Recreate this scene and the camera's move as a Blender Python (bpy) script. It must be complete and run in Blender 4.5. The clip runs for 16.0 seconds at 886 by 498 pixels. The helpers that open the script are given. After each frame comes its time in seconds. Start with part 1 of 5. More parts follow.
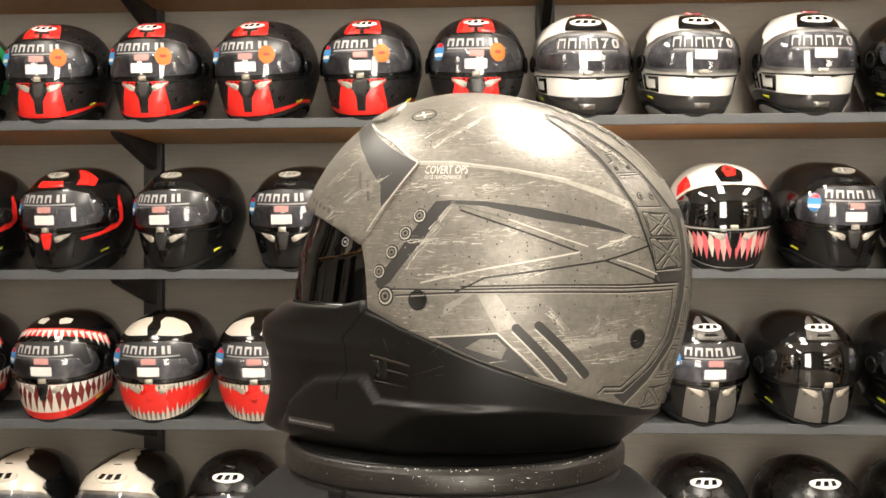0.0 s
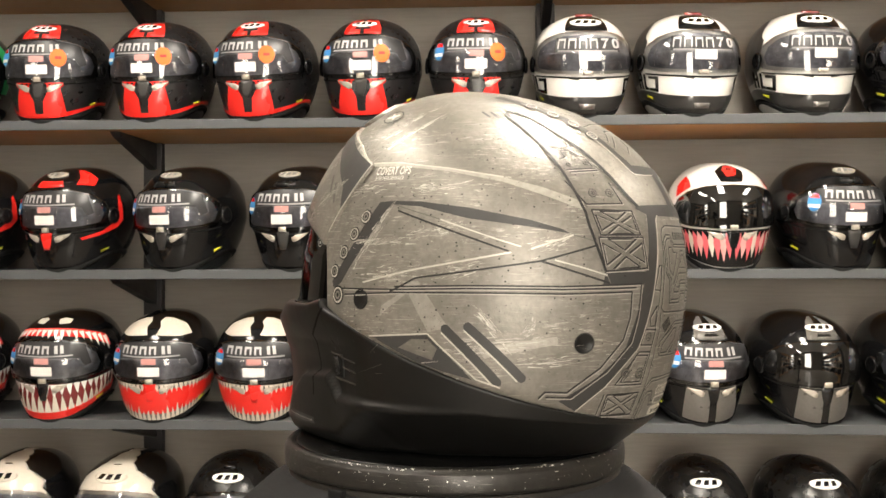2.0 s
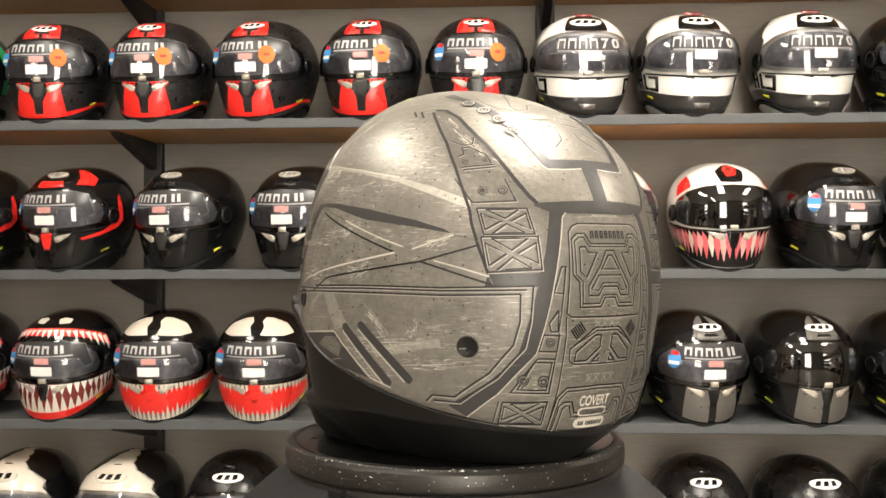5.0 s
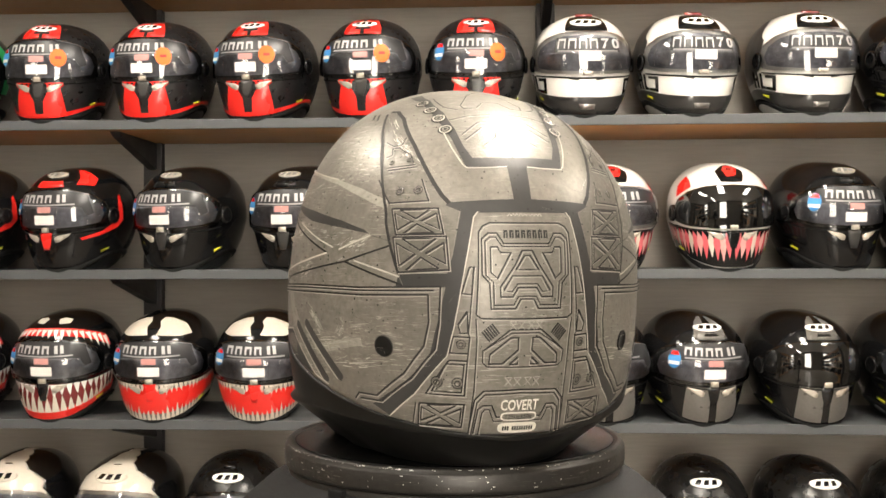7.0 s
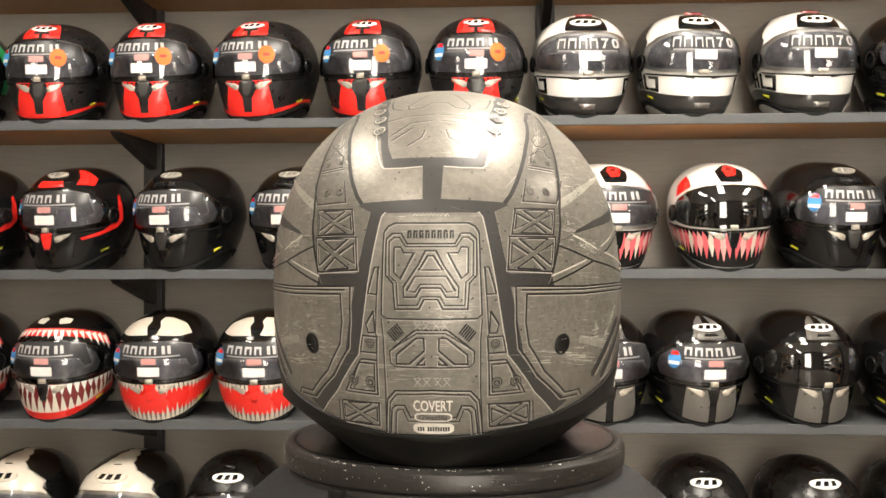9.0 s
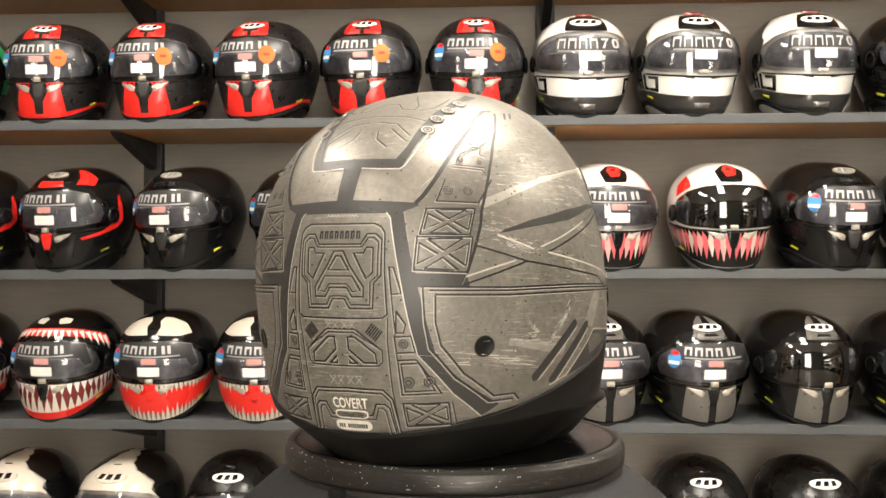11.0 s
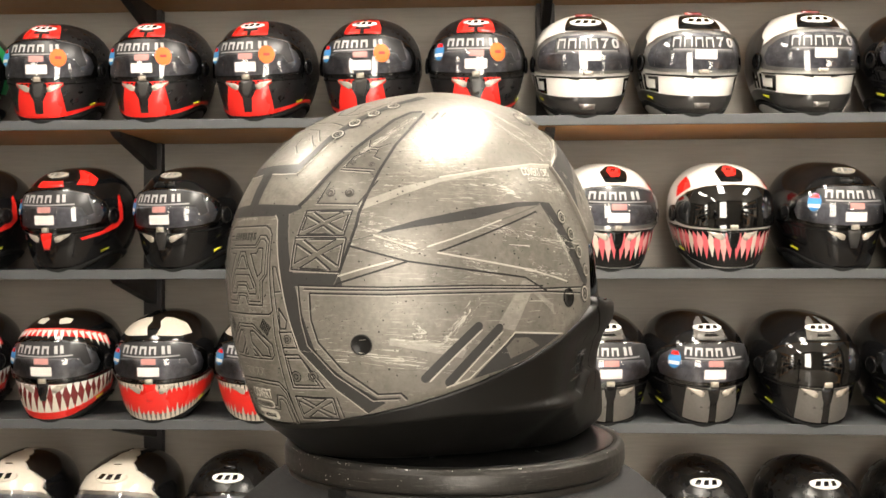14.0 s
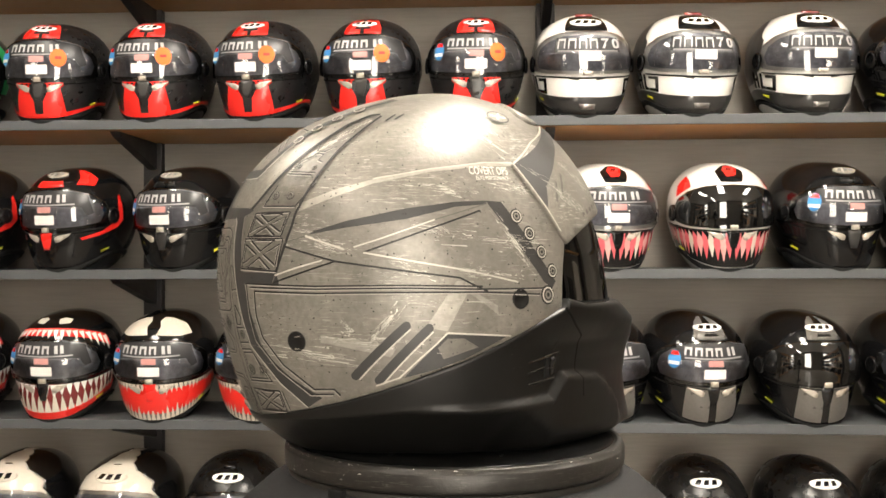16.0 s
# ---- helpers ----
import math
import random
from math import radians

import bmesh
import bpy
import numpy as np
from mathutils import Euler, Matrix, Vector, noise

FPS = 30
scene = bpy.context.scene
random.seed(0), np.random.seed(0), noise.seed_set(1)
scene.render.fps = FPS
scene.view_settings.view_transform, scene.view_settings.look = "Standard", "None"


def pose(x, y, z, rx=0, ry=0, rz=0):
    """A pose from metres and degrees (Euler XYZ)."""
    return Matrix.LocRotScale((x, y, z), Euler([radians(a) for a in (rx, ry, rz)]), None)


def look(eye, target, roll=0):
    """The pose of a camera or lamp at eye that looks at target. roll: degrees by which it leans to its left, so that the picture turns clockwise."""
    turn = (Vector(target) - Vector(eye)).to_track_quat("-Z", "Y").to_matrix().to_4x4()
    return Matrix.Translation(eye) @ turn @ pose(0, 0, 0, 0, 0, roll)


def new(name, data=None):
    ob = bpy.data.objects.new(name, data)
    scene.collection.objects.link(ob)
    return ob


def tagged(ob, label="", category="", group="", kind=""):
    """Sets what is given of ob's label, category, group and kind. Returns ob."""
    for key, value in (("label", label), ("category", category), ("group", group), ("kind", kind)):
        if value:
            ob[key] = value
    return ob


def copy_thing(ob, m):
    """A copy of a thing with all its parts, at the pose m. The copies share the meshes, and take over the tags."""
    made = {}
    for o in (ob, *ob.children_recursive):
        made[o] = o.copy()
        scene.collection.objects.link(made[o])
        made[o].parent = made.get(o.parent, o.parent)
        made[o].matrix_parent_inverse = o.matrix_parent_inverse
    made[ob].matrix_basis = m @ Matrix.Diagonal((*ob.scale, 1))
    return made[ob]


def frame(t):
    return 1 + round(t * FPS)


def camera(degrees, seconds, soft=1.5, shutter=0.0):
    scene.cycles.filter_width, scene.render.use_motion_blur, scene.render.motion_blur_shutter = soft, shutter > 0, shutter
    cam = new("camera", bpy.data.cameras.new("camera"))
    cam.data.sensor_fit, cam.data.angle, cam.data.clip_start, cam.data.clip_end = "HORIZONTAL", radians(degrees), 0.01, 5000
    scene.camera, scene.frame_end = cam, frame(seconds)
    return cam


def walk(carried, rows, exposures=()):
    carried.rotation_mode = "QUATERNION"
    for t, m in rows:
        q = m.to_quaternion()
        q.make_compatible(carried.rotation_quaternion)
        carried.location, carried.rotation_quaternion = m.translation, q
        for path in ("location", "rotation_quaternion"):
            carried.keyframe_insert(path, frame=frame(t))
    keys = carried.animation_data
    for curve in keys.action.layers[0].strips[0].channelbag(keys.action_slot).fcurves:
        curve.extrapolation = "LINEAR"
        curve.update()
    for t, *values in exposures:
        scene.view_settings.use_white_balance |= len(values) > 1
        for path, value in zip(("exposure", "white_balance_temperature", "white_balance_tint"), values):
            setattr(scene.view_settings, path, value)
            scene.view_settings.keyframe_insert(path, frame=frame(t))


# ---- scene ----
cam = camera(47.07, 16.0, soft=1.6)
EYE = 1.25
walk(cam, [(0.0, look((0, 0, EYE), (0, 1, EYE + 0.00584), -0.132)), (16.0, look((0, 0, EYE), (0, 1, EYE + 0.00584), -0.132))],
     exposures=[(0.0, 0.60), (16.0, 0.60)])

# ---------------------------------------------------------------- light
world = bpy.data.worlds.new("world")
scene.world = world
world.use_nodes = True
world.node_tree.nodes["Background"].inputs[0].default_value = (1.0, 0.85, 0.7, 1)
world.node_tree.nodes["Background"].inputs[1].default_value = 0.005
LAMP_GLOW = 45.0          # brightness of the tube diffusers
LAMP_TINT = (1.0, 0.91, 0.785, 1)


# ---------------------------------------------------------------- materials
def mat(name, color, rough=0.5, metal=0.0, coat=0.0, vary=0.12, scale=30.0, bump=0.05, spec=0.5, stretch=(1, 1, 1), glow=0.0):
    """A painted or moulded surface with two scales of unevenness."""
    m = bpy.data.materials.new(name)
    m.use_nodes = True
    nt = m.node_tree
    b = nt.nodes["Principled BSDF"]
    b.inputs["Roughness"].default_value = rough
    b.inputs["Metallic"].default_value = metal
    b.inputs["Coat Weight"].default_value = coat
    b.inputs["Coat Roughness"].default_value = 0.06
    b.inputs["Specular IOR Level"].default_value = spec
    co = nt.nodes.new("ShaderNodeTexCoord")
    mp = nt.nodes.new("ShaderNodeMapping")
    mp.inputs["Scale"].default_value = stretch
    nt.links.new(co.outputs["Object"], mp.inputs[0])
    n1 = nt.nodes.new("ShaderNodeTexNoise")
    n1.inputs["Scale"].default_value = scale
    n1.inputs["Detail"].default_value = 5
    n2 = nt.nodes.new("ShaderNodeTexNoise")
    n2.inputs["Scale"].default_value = scale * 9
    n2.inputs["Detail"].default_value = 3
    nt.links.new(mp.outputs[0], n1.inputs[0])
    nt.links.new(mp.outputs[0], n2.inputs[0])
    add = nt.nodes.new("ShaderNodeMath")
    add.operation = "ADD"
    nt.links.new(n1.outputs[0], add.inputs[0])
    nt.links.new(n2.outputs[0], add.inputs[1])
    ramp = nt.nodes.new("ShaderNodeMapRange")
    ramp.inputs[1].default_value, ramp.inputs[2].default_value = 0.6, 1.4
    ramp.inputs[3].default_value, ramp.inputs[4].default_value = 1 - vary, 1 + vary
    nt.links.new(add.outputs[0], ramp.inputs[0])
    mul = nt.nodes.new("ShaderNodeVectorMath")
    mul.operation = "SCALE"
    mul.inputs[0].default_value = color
    nt.links.new(ramp.outputs[0], mul.inputs["Scale"])
    nt.links.new(mul.outputs[0], b.inputs["Base Color"])
    rr = nt.nodes.new("ShaderNodeMapRange")
    rr.inputs[1].default_value, rr.inputs[2].default_value = 0.3, 0.7
    rr.inputs[3].default_value, rr.inputs[4].default_value = rough * 0.85, min(1, rough * 1.15)
    nt.links.new(n1.outputs[0], rr.inputs[0])
    nt.links.new(rr.outputs[0], b.inputs["Roughness"])
    if bump:
        bp = nt.nodes.new("ShaderNodeBump")
        bp.inputs["Strength"].default_value = bump
        bp.inputs["Distance"].default_value = 0.001
        nt.links.new(n2.outputs[0], bp.inputs["Height"])
        nt.links.new(bp.outputs[0], b.inputs["Normal"])
    if glow:
        b.inputs["Emission Color"].default_value = LAMP_TINT
        b.inputs["Emission Strength"].default_value = glow
    return m


def worn_metal(name, color, light, dark, scratch=1.0):
    """Grey battle-worn paint: cloudy tone, pits, long light scratches in two directions and scuffed clusters."""
    m = bpy.data.materials.new(name)
    m.use_nodes = True
    nt = m.node_tree
    N, L = nt.nodes, nt.links
    b = N["Principled BSDF"]
    co = N.new("ShaderNodeTexCoord")

    def tex(scale, stretch=(1, 1, 1), turn=(0, 0, 0), detail=4.0, rough=0.6):
        mp = N.new("ShaderNodeMapping")
        mp.inputs["Scale"].default_value = stretch
        mp.inputs["Rotation"].default_value = [radians(a) for a in turn]
        L.new(co.outputs["Object"], mp.inputs[0])
        t = N.new("ShaderNodeTexNoise")
        t.inputs["Scale"].default_value, t.inputs["Detail"].default_value, t.inputs["Roughness"].default_value = scale, detail, rough
        L.new(mp.outputs[0], t.inputs[0])
        return t.outputs[0]

    def span(v, a, c, lo=0.0, hi=1.0):
        r = N.new("ShaderNodeMapRange")
        r.inputs[1].default_value, r.inputs[2].default_value, r.inputs[3].default_value, r.inputs[4].default_value = a, c, lo, hi
        L.new(v, r.inputs[0])
        return r.outputs[0]

    def times(a, c):
        r = N.new("ShaderNodeMath")
        r.operation = "MULTIPLY"
        L.new(a, r.inputs[0])
        if isinstance(c, float):
            r.inputs[1].default_value = c
        else:
            L.new(c, r.inputs[1])
        return r.outputs[0]

    def top(a, c):
        r = N.new("ShaderNodeMath")
        r.operation = "MAXIMUM"
        L.new(a, r.inputs[0]), L.new(c, r.inputs[1])
        return r.outputs[0]

    def mix(f, a, c):
        r = N.new("ShaderNodeMix")
        r.data_type = "RGBA"
        L.new(f, r.inputs[0])
        for sock, v in ((r.inputs[6], a), (r.inputs[7], c)):
            if isinstance(v, tuple):
                sock.default_value = (*v, 1)
            else:
                L.new(v, sock)
        return r.outputs[2]

    cloud = span(tex(22, detail=6), 0.3, 0.7)
    mottle = span(tex(260, detail=3), 0.35, 0.7)
    base = mix(cloud, tuple(c * 0.78 for c in color), tuple(min(1, c * 1.2) for c in color))
    base = mix(times(mottle, 0.55), base, tuple(c * 0.62 for c in color))
    grime = times(span(tex(55, (1, 1, 1), (0, 0, 30), 8, 0.75), 0.52, 0.68), 0.45)
    base = mix(grime, base, tuple(c * 0.5 for c in color))
    # hairline scratches, long along one direction, in patches
    fine = span(tex(60, (1, 1, 26), (6, 18, 0), 2, 0.5), 0.63, 0.71)
    fine2 = span(tex(55, (1, 1, 24), (-38, -42, 0), 2, 0.5), 0.63, 0.71)
    patch = span(tex(16, detail=2), 0.42, 0.66)
    patch2 = span(tex(19, (1, 1, 1.3), (40, 10, 0), 2), 0.45, 0.68)
    chips = times(span(tex(330, (0.35, 0.35, 2.6), (0, 12, 0), 5, 0.75), 0.56, 0.62), span(tex(18, (1, 1, 2.2), (10, 10, 70), 3), 0.52, 0.62))
    marks = top(top(times(fine, patch), times(fine2, patch2)), chips)
    base = mix(times(marks, 0.55 * scratch), base, light)
    pits = times(span(tex(420, detail=2), 0.70, 0.76), span(tex(25, detail=2), 0.45, 0.6))
    base = mix(times(pits, 0.8), base, dark)
    L.new(base, b.inputs["Base Color"])
    b.inputs["Metallic"].default_value = 0.35
    L.new(span(cloud, 0, 1, 0.33, 0.43), b.inputs["Roughness"])
    bp = N.new("ShaderNodeBump")
    bp.inputs["Strength"].default_value, bp.inputs["Distance"].default_value = 0.16, 0.0006
    L.new(mottle, bp.inputs["Height"])
    L.new(bp.outputs[0], b.inputs["Normal"])
    return m


def clear_plastic(name, tint, haze=0.02, ior=1.5):
    """A thin transparent visor: clear, with the gloss of polycarbonate."""
    m = bpy.data.materials.new(name)
    m.use_nodes = True
    nt = m.node_tree
    nt.nodes.clear()
    out = nt.nodes.new("ShaderNodeOutputMaterial")
    tr = nt.nodes.new("ShaderNodeBsdfTransparent")
    tr.inputs[0].default_value = (*tint, 1)
    gl = nt.nodes.new("ShaderNodeBsdfGlossy")
    gl.inputs["Roughness"].default_value = haze
    fr = nt.nodes.new("ShaderNodeFresnel")
    fr.inputs[0].default_value = ior
    mx = nt.nodes.new("ShaderNodeMixShader")
    nt.links.new(fr.outputs[0], mx.inputs[0])
    nt.links.new(tr.outputs[0], mx.inputs[1])
    nt.links.new(gl.outputs[0], mx.inputs[2])
    nt.links.new(mx.outputs[0], out.inputs[0])
    return m


M_WALL = mat("wall_board", (0.31, 0.285, 0.25), 0.6, vary=0.10, scale=3, stretch=(0.4, 1, 6), bump=0.03)
M_WALL_PLAIN = mat("room_paint", (0.17, 0.155, 0.135), 0.8, vary=0.06, scale=2)
M_FLOOR = mat("floor_vinyl", (0.19, 0.172, 0.15), 0.4, vary=0.15, scale=6)
M_CEIL = mat("ceiling_paint", (0.55, 0.53, 0.49), 0.9, vary=0.05, scale=2)
M_WOOD = mat("shelf_wood", (0.52, 0.27, 0.105), 0.45, vary=0.16, scale=5, stretch=(1, 9, 9), bump=0.04)
M_EDGE = mat("shelf_edge", (0.075, 0.080, 0.085), 0.5, vary=0.08, scale=12)
M_STEEL = mat("black_steel", (0.016, 0.015, 0.015), 0.45, vary=0.2, scale=20)
M_GLOSS = mat("gloss_black", (0.006, 0.006, 0.0065), 0.13, coat=0.25, vary=0.15, scale=8, bump=0.0)
M_CARBON = mat("carbon_black", (0.011, 0.011, 0.012), 0.30, coat=0.2, vary=0.3, scale=90, bump=0.0)
M_MATTE = mat("matte_black", (0.007, 0.007, 0.007), 0.28, spec=0.36, vary=0.15, scale=30)
M_RUBBER = mat("rubber_trim", (0.008, 0.008, 0.008), 0.75, vary=0.15, scale=30, spec=0.2)
M_INSIDE = mat("padding_dark", (0.075, 0.075, 0.085), 0.85, vary=0.3, scale=50)
M_FILM = mat("inner_visor_film", (0.27, 0.27, 0.31), 0.35, vary=0.6, scale=60, bump=0.0)
M_RED = mat("signal_red", (0.74, 0.024, 0.018), 0.28, coat=0.4, vary=0.06, scale=12, bump=0.0)
M_MAROON = mat("dark_red_tint", (0.16, 0.022, 0.022), 0.25, coat=0.4, vary=0.1, scale=12, bump=0.0)
M_PINK = mat("pink_red", (0.60, 0.10, 0.12), 0.28, coat=0.4, vary=0.10, scale=14, bump=0.0)
M_GREEN = mat("green_paint", (0.02, 0.28, 0.08), 0.3, coat=0.4, vary=0.08, scale=12, bump=0.0)
M_WHITE = mat("white_gloss", (0.74, 0.72, 0.68), 0.22, coat=0.5, vary=0.04, scale=12, bump=0.0)
M_CREAM = mat("pearl_cream", (0.60, 0.55, 0.47), 0.25, coat=0.6, vary=0.05, scale=12, bump=0.0)
M_GREY = mat("gunmetal", (0.15, 0.142, 0.13), 0.3, metal=0.3, coat=0.3, vary=0.1, scale=20, bump=0.0)
M_DGREY = mat("dark_grey_paint", (0.030, 0.029, 0.028), 0.35, coat=0.2, vary=0.1, scale=20, bump=0.0)
M_SILVER = mat("silver_vent", (0.46, 0.42, 0.36), 0.26, metal=0.25, vary=0.1, scale=25, bump=0.0)
M_LABEL = mat("white_label", (0.82, 0.80, 0.77), 0.6, vary=0.03, scale=20, bump=0.0)
M_BANNER = mat("banner_film", (0.02, 0.02, 0.022), 0.35, vary=0.1, scale=20, bump=0.0)
M_FILMEDGE = mat("film_edge", (0.20, 0.20, 0.21), 0.3, vary=0.2, scale=60, bump=0.0)
M_PRINTDIM = mat("grey_print", (0.30, 0.30, 0.30), 0.5, vary=0.05, scale=40, bump=0.0)
M_PRINT = mat("white_print", (0.46, 0.455, 0.45), 0.5, vary=0.05, scale=40, bump=0.0)
M_ORANGE = mat("orange_badge", (0.80, 0.16, 0.015), 0.5, vary=0.08, scale=40, bump=0.0)
M_BLUE = mat("blue_badge", (0.06, 0.28, 0.62), 0.5, vary=0.08, scale=40, bump=0.0)
M_ROSE = mat("rose_label", (0.60, 0.30, 0.28), 0.5, vary=0.08, scale=40, bump=0.0)
M_YELLOW = mat("yellow_tab", (0.60, 0.62, 0.03), 0.5, vary=0.08, scale=40, bump=0.0)
M_VISOR = clear_plastic("clear_visor", (0.85, 0.86, 0.88), 0.03, 2.1)
M_SMOKE = mat("dark_visor", (0.004, 0.004, 0.004), 0.03, coat=1.0, vary=0.02, scale=5, bump=0.0)
M_SMOKE.node_tree.nodes["Principled BSDF"].inputs["IOR"].default_value = 1.75
M_PVISOR = clear_plastic("smoke_visor", (0.03, 0.03, 0.034), 0.015, 1.85)
M_SHELL = worn_metal("worn_paint", (0.222, 0.208, 0.182), (0.66, 0.63, 0.56), (0.05, 0.045, 0.04))
M_PLATE = worn_metal("smooth_plate_paint", (0.24, 0.224, 0.196), (0.66, 0.63, 0.56), (0.05, 0.045, 0.04), 0.25)
M_GIRD = worn_metal("girder_paint", (0.165, 0.154, 0.134), (0.60, 0.57, 0.50), (0.05, 0.045, 0.04), 0.45)
M_BAND = mat("dark_band_paint", (0.034, 0.033, 0.032), 0.42, vary=0.10, scale=25, bump=0.03)
M_LINE = mat("engraved_line", (0.012, 0.011, 0.010), 0.5, vary=0.2, scale=40, bump=0.0)
M_SOFT = mat("soft_shade_line", (0.115, 0.107, 0.095), 0.5, vary=0.2, scale=40, bump=0.0)
M_HIGH = mat("bare_edge", (0.52, 0.49, 0.43), 0.4, vary=0.2, scale=120, bump=0.0)
M_CREASE = worn_metal("light_crease", (0.42, 0.40, 0.35), (0.66, 0.63, 0.56), (0.1, 0.09, 0.08), 0.3)
M_STREAK = worn_metal("streak_paint", (0.34, 0.32, 0.283), (0.66, 0.63, 0.56), (0.05, 0.045, 0.04), 0.7)
M_SCUFF = mat("scratch_bare", (0.50, 0.475, 0.42), 0.45, vary=0.3, scale=90, bump=0.0)
M_TEXT = mat("bone_print", (0.66, 0.63, 0.56), 0.5, vary=0.2, scale=150, bump=0.0)
M_BODY = mat("matte_black_body", (0.0068, 0.0066, 0.0062), 0.38, vary=0.14, scale=18, bump=0.05, spec=0.30)
M_DISC = worn_metal("worn_black_plastic", (0.030, 0.0278, 0.025), (0.30, 0.28, 0.26), (0.008, 0.008, 0.008), 0.6)
M_DTOP = mat("gloss_black_plastic", (0.006, 0.006, 0.006), 0.24, spec=0.3, vary=0.3, scale=30, bump=0.03)
M_CHIP = mat("paint_chip", (0.72, 0.70, 0.66), 0.6, vary=0.1, scale=200, bump=0.0)
M_FABRIC = mat("black_fabric", (0.027, 0.027, 0.028), 0.9, vary=0.6, scale=120, bump=0.9, spec=0.2)
M_LAMP = mat("lamp_diffuser", (0.9, 0.9, 0.9), 0.5, vary=0.0, bump=0.0, glow=LAMP_GLOW)
# Window glow, raised to fill the shelves from the front.
M_WINDOW_GLOW = mat("window_fill_glow", (0.9, 0.9, 0.9), 0.5, vary=0.0, bump=0.0, glow=7.5)
M_LAMP_FILL = mat("fill_lamp_diffuser", (0.9, 0.9, 0.9), 0.5, vary=0.0, bump=0.0, glow=20.0)
M_TUBE = mat("strip_diffuser", (0.9, 0.9, 0.9), 0.5, vary=0.0, bump=0.0, glow=18.0)
M_HOUSING = mat("lamp_housing", (0.5, 0.5, 0.5), 0.5, vary=0.05)


# ---------------------------------------------------------------- mesh helpers
def part(name, bm, material, parent=None, label="", smooth=True):
    """Links a bmesh as one mesh object, under a thing or a part."""
    me = bpy.data.meshes.new(name)
    bm.to_mesh(me)
    bm.free()
    me.materials.append(material)
    for poly in me.polygons:
        poly.use_smooth = smooth
    ob = new(name, me)
    ob.parent = parent
    return tagged(ob, label)


def thing(name, label, category, group="", kind="", m=None):
    ob = new(name)
    if m is not None:
        ob.matrix_basis = m
    return tagged(ob, label, category, group, kind)


def box(size, at=(0, 0, 0), bevel=0.0, m=None):
    bm = bmesh.new()
    bmesh.ops.create_cube(bm, size=1.0)
    bmesh.ops.scale(bm, vec=size, verts=bm.verts)
    if bevel:
        bmesh.ops.bevel(bm, geom=bm.edges[:], offset=bevel, segments=2, affect="EDGES", profile=0.6)
    bmesh.ops.translate(bm, vec=at, verts=bm.verts)
    if m is not None:
        bmesh.ops.transform(bm, matrix=m, verts=bm.verts)
    return bm


def lathe(profile, steps=96):
    """A turned body from (radius, height) pairs, open where the profile is open."""
    bm = bmesh.new()
    rings = []
    for r, z in profile:
        rings.append([bm.verts.new((r * math.cos(2 * math.pi * i / steps), r * math.sin(2 * math.pi * i / steps), z)) for i in range(steps)])
    for a, b in zip(rings, rings[1:]):
        for i in range(steps):
            j = (i + 1) % steps
            bm.faces.new((a[i], a[j], b[j], b[i]))
    bm.faces.new(rings[0][::-1])
    bm.faces.new(rings[-1])
    bmesh.ops.recalc_face_normals(bm, faces=bm.faces)
    return bm


def way(az, el):
    a, e = radians(az), radians(el)
    return Vector((math.cos(e) * math.cos(a), math.cos(e) * math.sin(a), math.sin(e)))


class Skin:
    """A closed rounded form, given as a distance from its middle for each direction (azimuth from the front, elevation)."""

    def __init__(self, middle, reach):
        self.middle, self.reach = Vector(middle), reach

    def at(self, az, el, off=0.0):
        d = way(az, el)
        p = self.middle + d * self.reach(d)
        return p + self.normal(az, el) * off if off else p

    def normal(self, az, el):
        h = 0.4
        el = max(-88, min(88, el))
        u = self.at(az + h, el) - self.at(az - h, el)
        v = self.at(az, el + h) - self.at(az, el - h)
        return u.cross(v).normalized()


def sheet(skin, outline, off, step=5.0, depth=0.0, bulge=0.0):
    """A patch that follows the skin inside an outline of (azimuth, elevation), off metres above it; with depth, its rim is turned down."""
    bm = bmesh.new()
    f = bm.faces.new([bm.verts.new((a, e, 0)) for a, e in outline])
    if sum(a0 * e1 - a1 * e0 for (a0, e0), (a1, e1) in zip(outline, outline[1:] + outline[:1])) < 0:
        f.normal_flip()
    bm.normal_update()
    bmesh.ops.triangulate(bm, faces=bm.faces[:], ngon_method="EAR_CLIP")
    for k in (0, 1):
        lo, hi = min(p[k] for p in outline), max(p[k] for p in outline)
        n = int((hi - lo) / step)
        for i in range(1, n + 1):
            c = lo + (hi - lo) * i / (n + 1)
            co = (c, 0, 0) if k == 0 else (0, c, 0)
            no = (1, 0, 0) if k == 0 else (0, 1, 0)
            bmesh.ops.bisect_plane(bm, geom=bm.verts[:] + bm.edges[:] + bm.faces[:], dist=1e-4, plane_co=co, plane_no=no)
    flat = {v: (v.co.x, v.co.y) for v in bm.verts}
    if depth:
        rim = [e for e in bm.edges if e.is_boundary]
        ext = bmesh.ops.extrude_edge_only(bm, edges=rim)["geom"]
        low = {v for v in ext if isinstance(v, bmesh.types.BMVert)}
        for v in low:
            flat[v] = (v.co.x, v.co.y)
    else:
        low = set()
    for v, (a, e) in flat.items():
        v.co = skin.at(a, e, off - depth if v in low else off)
    bmesh.ops.recalc_face_normals(bm, faces=bm.faces)
    c = sum((f.normal.dot(f.calc_center_median() - skin.middle) for f in bm.faces))
    if c < 0:
        bmesh.ops.reverse_faces(bm, faces=bm.faces)
    return bm


